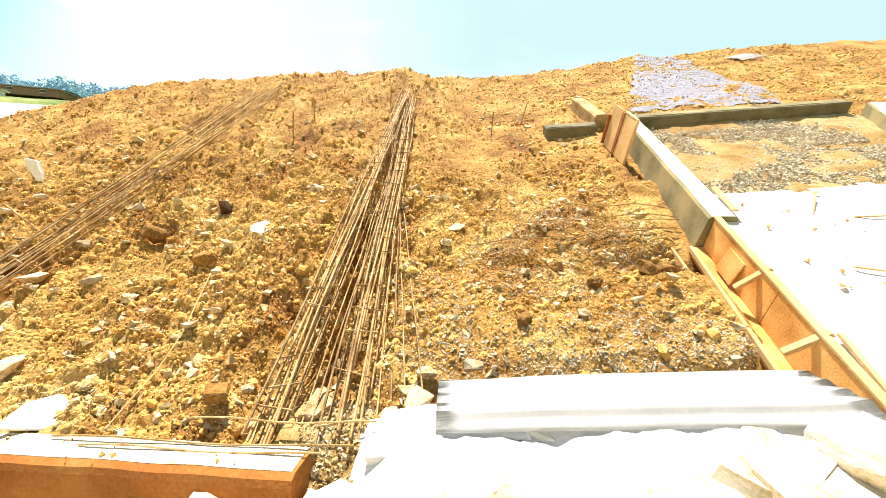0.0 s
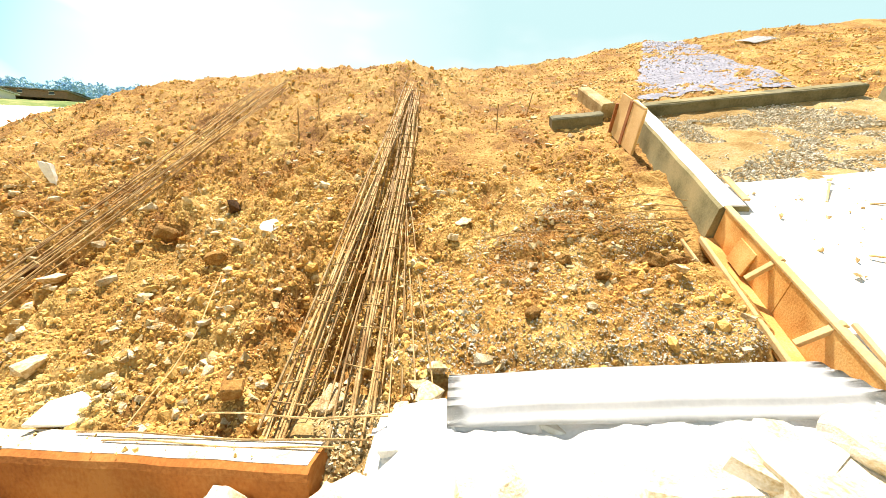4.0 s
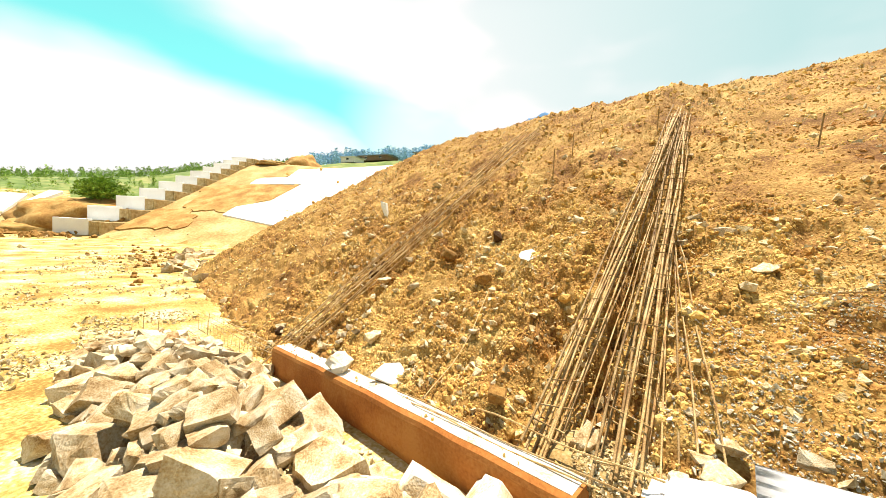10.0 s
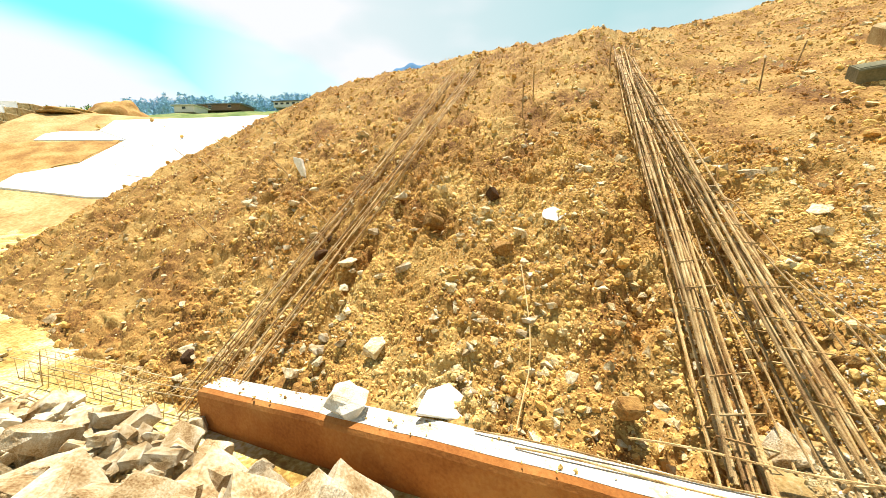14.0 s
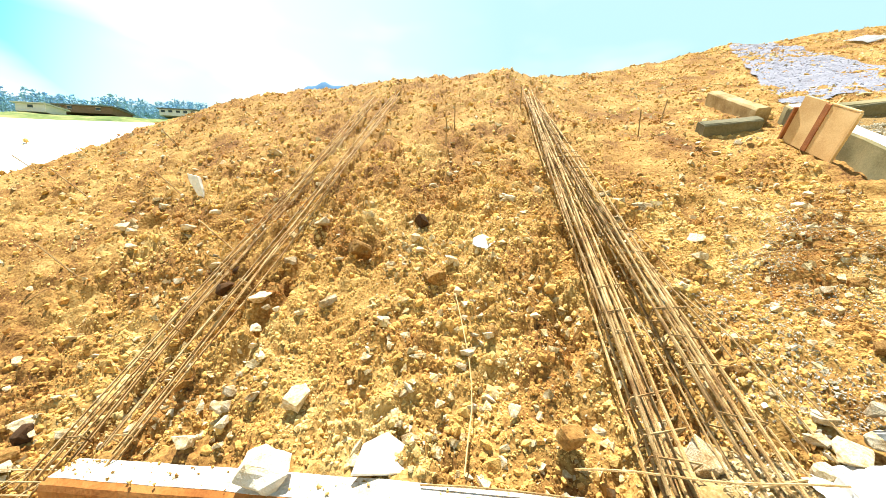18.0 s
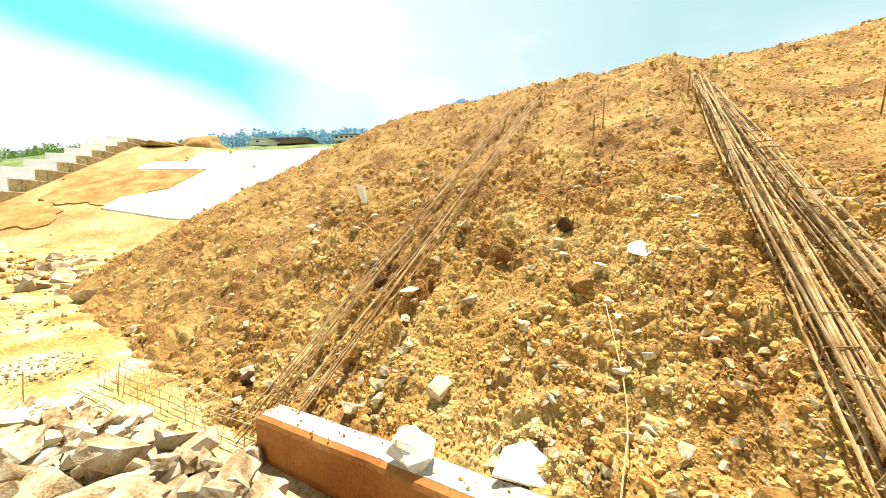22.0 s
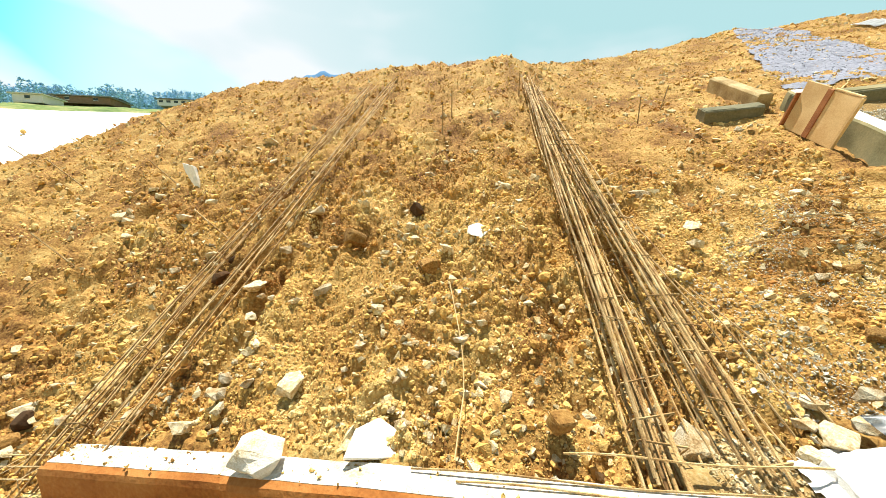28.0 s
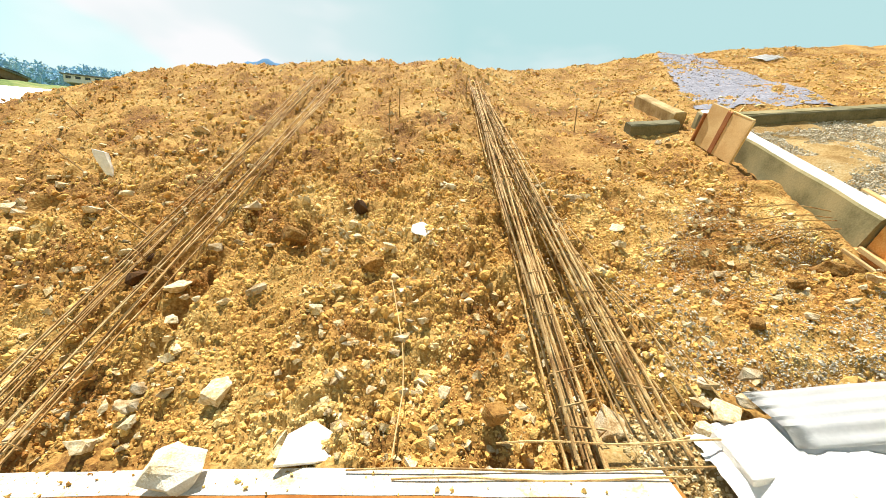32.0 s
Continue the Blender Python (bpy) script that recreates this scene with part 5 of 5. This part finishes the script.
# ---- the far embankment ----
def facing_slab(name, pts, thick, mat, label, category, height=embankment_2):
    """A flat prism that follows the far embankment; bare soil has a ragged edge."""
    if mat is FARSOIL:
        edge = []
        for (x0, y0), (x1, y1) in zip(pts, pts[1:] + pts[:1]):
            n = max(2, int(math.hypot(x1 - x0, y1 - y0) / 0.5))
            for i in range(n):
                x, y = x0 + (x1 - x0) * i / n, y0 + (y1 - y0) * i / n
                w = noise.noise_vector(Vector((x * 0.8, y * 0.8, 0))) * 0.7 + noise.noise_vector(Vector((x * 2.3, y * 2.3, 4))) * 0.3
                edge.append((x + w.x, y + w.y))
        pts = edge
    bm = bmesh.new()
    top = [bm.verts.new((x, y, float(height(np.array(x, float), np.array(y, float))) + thick)) for x, y in pts]
    low = [bm.verts.new(v.co - Vector((0, 0, thick + 0.6))) for v in top]
    n = len(pts)
    bm.faces.new(top)
    bm.faces.new(low[::-1])
    for i in range(n):
        bm.faces.new((low[i], low[(i + 1) % n], top[(i + 1) % n], top[i]))
    bmesh.ops.recalc_face_normals(bm, faces=bm.faces)
    bmesh.ops.triangulate(bm, faces=[f for f in bm.faces if len(f.verts) > 4])
    return tagged(new(name, finish(name, bm, mat)), label, category, kind="structure")


plane_2 = lambda x, y: -10.96 - 0.25 * x + 0.433 * y
facing_slab("pavement_slope_facing", [(-34.0, 10.0), (-28.6, 11.7), (-18, 17.5), (-22, 31), (-31.2, 29.0), (-35.7, 24.5), (-40.9, 20.0), (-39.2, 17.95), (-35.55, 17.85), (-33.6, 13.8), (-34.9, 11.3)], 0.12, SHOT, "white concrete slope facing on the far embankment", "slope facing", plane_2)
facing_slab("pavement_slope_strip", [(-40.6, 14.5), (-35.65, 17.78), (-39.15, 17.88), (-41.2, 16.3), (-41.5, 15.5)], 0.11, SHOT, "white concrete strip beside the stepped drain", "slope facing", plane_2)
facing_slab("ground_red_cut", [(-34.3, 10.2), (-34.8, 11.4), (-33.7, 13.6), (-35.7, 17.5), (-40.7, 14.2), (-44.0, 11.0), (-38.5, 8.4)], 0.07, FARSOIL, "red brown bare earth between white slope facings", "soil", plane_2)
facing_slab("ground_red_mound", [(-35.5, 8.6), (-33.8, 7.6), (-39.2, 3.0), (-41.4, 5.2), (-38.8, 8.4)], 0.08, FARSOIL, "red brown earth mound at the foot of the stepped drain", "soil", plane_2)

drain = thing("stepped_drain", "pale concrete stepped drain climbing the far embankment", "drain")
D0, D1 = Vector((-40.0, 1.6, 0.5)), Vector((-50.6, 18.0, 10.2))
flat = Vector((D1.x - D0.x, D1.y - D0.y, 0))
run = flat.length
du = flat.normalized()
dv = Vector((-du.y, du.x, 0))
EDGES = (0.0, 0.12, 0.235, 0.34, 0.44, 0.535, 0.625, 0.71, 0.79, 0.865, 0.935, 1.0)
for k, (f0, f1) in enumerate(zip(EDGES, EDGES[1:])):
    a, ln, z = run * f0, run * (f1 - f0), D0.z + 0.3 + (D1.z - D0.z - 0.3) * f0
    half = 2.3 * (1 - 0.3 * f0)
    deep = 1.2 + ln * 0.6
    m = Matrix((du, dv, Vector((0, 0, 1)))).transposed().to_4x4()
    m.translation = Vector((D0.x, D0.y, 0)) + du * a
    part("riser", boxed(0, -half + 1.2, z - deep, 0.3, half, z + 0.22, bevel=0.03, m=m), SHOT, drain)
    # Shade on these right-hand faces is put into the stained brown colour.
    part("riser", boxed(0.005, -half + 0.28, z - deep, 0.3, -half + 1.19, z + 0.05, bevel=0.03, m=m), OLDCON, drain, "brown stained riser, shade in its colour")
    part("side_wall", boxed(0.02, -half, z - deep, ln + 0.1, -half + 0.28, z + 0.03, bevel=0.04, m=m), OLDCON, drain, "brown stained side wall, shade in its colour")
    part("side_wall", boxed(0.3, half - 0.3, z - deep, ln + 0.05, half, z + 0.1, bevel=0.03, m=m), SHOT, drain)
    part("tread", boxed(0.3, -half + 0.28, z - deep, ln, half - 0.3, z - 0.06, bevel=0.03, m=m), SHOT, drain)

# ---- far things: walls, houses, trees, hills ----
def polar(az, d):
    a = radians(az)
    return -1.5 - d * math.sin(a), d * math.cos(a)


def far_point(az, el, d):
    x, y = polar(az, d)
    return Vector((x, y, 1.6 + d * math.tan(radians(el))))


def wall_slab(name, corners, near, far, mat, label):
    """A tilted concrete face far off; corners are bearing and height angle, two at its foot and two at its head."""
    bm = bmesh.new()
    top = [bm.verts.new(far_point(az, el, d)) for (az, el), d in zip(corners, (near, near, far, far))]
    back = far_point(96, 0, 100) - far_point(96, 0, 99)
    low = [bm.verts.new(v.co + back * 0.3 - Vector((0, 0, 0.45))) for v in top]
    bm.faces.new(top)
    bm.faces.new(low[::-1])
    for i in range(4):
        bm.faces.new((low[i], low[(i + 1) % 4], top[(i + 1) % 4], top[i]))
    bmesh.ops.recalc_face_normals(bm, faces=bm.faces)
    return tagged(new(name, finish(name, bm, mat)), label, "slope facing", kind="structure")


wall_slab("pavement_far_facing", [(101.2, -0.4), (92.9, -0.5), (91.2, 1.55), (99.6, 1.25)], 60, 74, SHOT, "white concrete face beyond the yard")
wall_slab("pavement_far_facing", [(99.6, -2.5), (95.8, -2.55), (93.4, -0.6), (97.9, -0.55)], 42, 56, SHOT, "pale concrete ramp beyond the yard")
wall_slab("pavement_far_strip", [(91.6, 0.6), (90.8, 0.75), (88.6, 2.1), (89.6, 2.15)], 62, 76, SHOT, "narrow pale concrete strip above the white face")
wall_slab("pavement_far_road", [(112.0, -2.9), (106.5, -2.4), (107.2, -1.3), (112.0, -1.5)], 62, 80, SHOT, "white road surface down in the valley")
wall_slab("pavement_far_road", [(109.2, -4.45), (105.5, -4.1), (103.6, -2.6), (105.6, -2.75)], 40, 62, SHOT, "pale track below the yard")


def house(name, az, d, w, depth, h, wall, roof_mat, label, windows=3, turn=0.0):
    x, y = polar(az, d)
    z = float(ground_z(np.array(x), np.array(y)))
    m = pose(x, y, z - 0.3, 0, 0, 16 + turn)
    t = thing(name, label, "house", m, "far houses")
    part("wall", boxed(-w / 2, -depth / 2, 0, w / 2, depth / 2, h + 0.3, bevel=0.05), wall, t)
    bm = bmesh.new()
    add_box(bm, -w / 2 - 0.5, -depth / 2 - 0.5, h + 0.3, w / 2 + 0.5, depth / 2 + 0.5, h + 0.5, bevel=0.03)
    for s in (-1, 1):
        vs = [bm.verts.new(p) for p in ((-w / 2 - 0.5, s * (depth / 2 + 0.5), h + 0.5), (w / 2 + 0.5, s * (depth / 2 + 0.5), h + 0.5), (w / 2 + 0.5, 0, h + 0.85), (-w / 2 - 0.5, 0, h + 0.85))]
        bm.faces.new(vs if s < 0 else vs[::-1])
    part("roof", bm, roof_mat, t)
    for k in range(windows):
        u = -w / 2 + w * (k + 0.5) / windows
        win = part("window", boxed(u - 0.5, -depth / 2 - 0.04, 0.85, u + 0.5, -depth / 2 + 0.02, 1.45, bevel=0.02), GLASSD, t)
        part("window_sill", boxed(u - 0.58, -depth / 2 - 0.12, 0.77, u + 0.58, -depth / 2 - 0.002, 0.845, bevel=0.01), WHITEWALL, win)
        part("window_head", boxed(u - 0.58, -depth / 2 - 0.08, 1.455, u + 0.58, -depth / 2 - 0.002, 1.53, bevel=0.01), WHITEWALL, win)
    return t


house("house", 51.5, 128, 12.3, 7, 1.4, WALLC, ROOFC, "long low brown house with an iron roof on the hill", 2)
house("house", 55.6, 120, 5.6, 5, 1.4, WHITEWALL, WHITEWALL, "low white house on the hill", 1)
house("house", 43.3, 125, 9.2, 6, 1.4, WHITEWALL, ROOFC, "pale house with a dark iron roof on the hill", 5)
house("house", 107.2, 120, 5, 4, 1.5, WALLC, ROOFC, "small shed with a flat iron roof in the valley", 2)
house("house", 103.0, 110, 6, 4, 1.5, WALLC, ROOFC, "dark roofed shed in the valley", 2)


def crown_mesh(name, mat, seed, clumps, radius, squash, size, leaves=1):
    """A ragged crown: clumps of small bent leaf cards around many points."""
    rng = random.Random(seed)
    vs, fs = [], []
    for _ in range(clumps):
        d = Vector([rng.gauss(0, 1) for _ in range(3)]).normalized()
        c = d * radius * rng.uniform(0.35, 1.0) * (0.8 + 0.35 * noise.noise(d * 2 + Vector((seed, 0, 0))))
        c.z *= squash
        for _ in range(leaves):
            o = c + Vector([rng.gauss(0, size * 0.7) for _ in range(3)])
            a = Vector([rng.gauss(0, 1) for _ in range(3)]).normalized() * size
            b = a.orthogonal().normalized() * size * 0.45
            n = a.cross(b).normalized() * size * 0.2
            i = len(vs)
            vs += [o - a, o + b + n, o + a, o - b + n]
            fs += [(i, i + 1, i + 2), (i, i + 2, i + 3)]
    me = bpy.data.meshes.new(name)
    me.from_pydata([tuple(v) for v in vs], [], fs)
    me.materials.append(mat)
    return me


bx, by = polar(85.6, 46)
bz = 2.45
bush = thing("bush", "bright green leafy bush beside the stepped drain", "bush", Matrix.Translation((bx, by, bz)))
limbs = bmesh.new()
for k in range(5):
    a = k * 1.3
    add_tube(limbs, [(0, 0, -0.2), (0.3 * math.cos(a), 0.3 * math.sin(a), 0.8), (0.9 * math.cos(a), 0.9 * math.sin(a), 1.8)], 0.07)
part("trunk", limbs, BARK, bush)
ob = new("crown", crown_mesh("crown", LEAF, 5, 900, 2.3, 0.62, 0.15, 5))
ob.parent, ob.location = bush, (0, 0, 1.35)

# woodland along the far hills
def wood(name, n, seed, az0, az1, d0, d1, h0, h1, mat, label):
    rs = np.random.RandomState(seed)
    vs, fs = [], []
    for _ in range(n):
        az, d = rs.uniform(az0, az1), rs.uniform(d0, d1)
        x, y = polar(az, d)
        z = float(ground_z(np.array(x), np.array(y)))
        h = rs.uniform(h0, h1)
        slim = rs.uniform(0.22, 0.55)
        for _ in range(70):
            k = rs.uniform(0.1, 1.0)
            r = h * slim * (1.05 - 0.75 * k) * rs.uniform(0.3, 1.1)
            a = rs.uniform(0, 6.28)
            o = np.array([x + r * math.cos(a), y + r * math.sin(a), z + h * k])
            s = h * rs.uniform(0.022, 0.06)
            p = rs.normal(0, 1, (4, 3)) * s
            i = len(vs)
            vs += [tuple(o + q) for q in p]
            fs += [(i, i + 1, i + 2), (i, i + 2, i + 3), (i, i + 1, i + 3), (i + 1, i + 2, i + 3)]
        i = len(vs)
        w = 0.03 * h
        vs += [(x - w, y, z - 0.5), (x + w, y, z - 0.5), (x, y + w, z - 0.5), (x, y, z + h * 0.8)]
        fs += [(i, i + 1, i + 3), (i + 1, i + 2, i + 3), (i + 2, i, i + 3)]
    me = bpy.data.meshes.new(name)
    me.from_pydata(vs, [], fs)
    me.materials.append(mat)
    return tagged(new(name, me), label, "trees", kind="stuff")


wood("far_woodland", 1000, 51, 62, 106, 130, 240, 0.9, 3.2, FARLEAF, "green wooded hillside beyond the yard")
wood("near_scrub", 160, 52, 80, 100, 70, 120, 0.7, 2.0, LEAF, "bright green scrub on the bank behind the drain")
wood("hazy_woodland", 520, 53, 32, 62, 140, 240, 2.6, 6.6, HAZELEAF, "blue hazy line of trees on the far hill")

# a mountain behind the crest, blue haze put into its colour
mx, my = polar(25.0, 1900)
def mountain(X, Y):
    az = np.degrees(np.arctan2(-(X + 1.5), Y))
    d = np.hypot(X, Y)
    prof = np.interp(az, [10, 16, 19, 22, 25.5, 28, 31, 34, 40], [0.20, 0.25, 0.31, 0.334, 0.340, 0.325, 0.285, 0.25, 0.18])
    return 1.6 + d * prof * np.exp(-((d - 1900) / 260) ** 2) + 8 * value_noise(az * 2.1, az * 0 + 3)


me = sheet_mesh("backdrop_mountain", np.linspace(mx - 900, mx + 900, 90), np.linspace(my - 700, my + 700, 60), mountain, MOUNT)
tagged(new("backdrop_mountain", me), "blue hazy mountain far behind the crest", "mountain", kind="structure")

# earth heap and shrubs on top of the far embankment
for az, d, w, h, seed in ((86.8, 47.5, 11.0, 2.3, 4), (90.2, 46.0, 8.0, 1.5, 5), (62.6, 62, 7.4, 3.9, 1), (59.2, 64, 4.5, 2.0, 2), (66.6, 50, 4.6, 0.55, 6), (73.0, 64, 3.0, 1.1, 3)):
    x, y = polar(az, d)
    z = float(ground_z(np.array(x), np.array(y)))
    bm = bmesh.new()
    bmesh.ops.create_icosphere(bm, subdivisions=4, radius=1.0)
    for v in bm.verts:
        v.co = Vector((v.co.x * w * 0.5, v.co.y * w * 0.45, max(-0.3, v.co.z) * h)) * (1 + 0.18 * noise.noise(v.co * 2.2 + Vector((seed, 0, 0))) + 0.09 * noise.noise(v.co * 7 + Vector((0, seed, 0))))
    ob = tagged(new("earth_mound", finish("earth_mound", bm, FARSOIL, True)), "ochre earth mound beside the far embankment", "soil mound", "earth mounds")
    ob.location = (x, y, z)

# crumbs of soil on the beam's pale top
r = np.random.RandomState(81)
n = 300
u = blen * r.rand(n) ** 2.4
v = r.uniform(-0.10, 0.14, n)
sz = 0.006 + 0.034 * r.rand(n) ** 4
loc = np.stack([u, v + 0.03 * np.sin(np.pi * u / blen), 0.006 + 0.15 * sz, np.ones(n)], -1) @ np.array(beam_frame()).T
small_pieces("beam_crumbs", np.concatenate([loc[:, :3], sz[:, None]], 1), CLOD, "crumbs of soil lying on the beam top", 82, category="soil")

# a far range across the valley, pale haze put into its colour
rx, ry = polar(110.0, 2300)
def haze_range(X, Y):
    az = np.degrees(np.arctan2(-(X + 1.5), Y))
    d = np.hypot(X, Y)
    prof = np.interp(az, [86, 93, 100, 108, 116, 126, 140], [-0.02, 0.01, 0.055, 0.10, 0.12, 0.10, 0.03])
    return 1.6 + d * prof * np.exp(-((d - 2300) / 330) ** 2) + 6 * value_noise(az * 1.7, az * 0 + 5) - 30


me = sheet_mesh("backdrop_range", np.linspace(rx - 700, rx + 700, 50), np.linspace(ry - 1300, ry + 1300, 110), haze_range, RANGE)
tagged(new("backdrop_range", me), "pale blue hazy mountain range across the valley", "mountain", kind="structure")

# broken stone at the left foot of the slope, and rubble below the bush
rng = random.Random(91)
for k in range(34):
    f = rng.random()
    x, y = -12.5 - 11 * f + rng.uniform(-1.2, 1.2), 2.6 + 3.0 * f + rng.uniform(-0.7, 0.7)
    size = rng.choice((0.18, 0.25, 0.35, 0.5)) * rng.uniform(0.8, 1.3)
    z = float(yard_relief(np.array(x), np.array(y)))
    stone_at("rubble_stone", HEAP_SET[k % 10], x, y, z + 0.12 * size, size, "pale rubble stone on the yard at the slope foot", "stone", "rubble at the slope foot", rng=rng)
r = np.random.RandomState(92)


def strewn(n, az0, az1, d0, d1, lo, hi, lift=0.0):
    az, d = np.radians((az0 + az1) / 2 + (az1 - az0) * 0.28 * np.clip(r.normal(0, 1, n), -2.2, 2.2)), (d0 + d1) / 2 + (d1 - d0) * 0.28 * np.clip(r.normal(0, 1, n), -2.2, 2.2)
    x, y = -1.5 - d * np.sin(az), d * np.cos(az)
    size = lo + (hi - lo) * r.rand(n) ** 3
    return np.stack([x, y, yard_relief(x, y) + lift + 0.1 * size, size], -1)


small_pieces("red_rubble", np.concatenate([strewn(260, 74, 86, 13, 26, 0.03, 0.3), strewn(500, 84, 97, 37, 50, 0.1, 0.7), strewn(140, 96, 112, 24, 38, 0.03, 0.2), strewn(160, 98, 110, 36, 42, 0.06, 0.35)]), REDROCK, "red brown earth rubble at the edge of the yard", 93, category="rubble", rounded=True)

# clods that rolled down onto the white slope facing
u, v = r.uniform(-40, -22, 26), r.uniform(11, 22, 26)
w = 0.10 + 0.4 * r.rand(26) ** 3
ok = (0.45 * (u + 30) + (v - 12) > 1.5) & (v < 19 - 0.9 * (u + 40) + 8)
small_pieces("fallen_clods", np.stack([u, v, plane_2(u, v) + 0.25 + 0.1 * w, w], -1)[ok], CLOD, "soil clods fallen on the white slope facing", 94, category="soil", rounded=True)
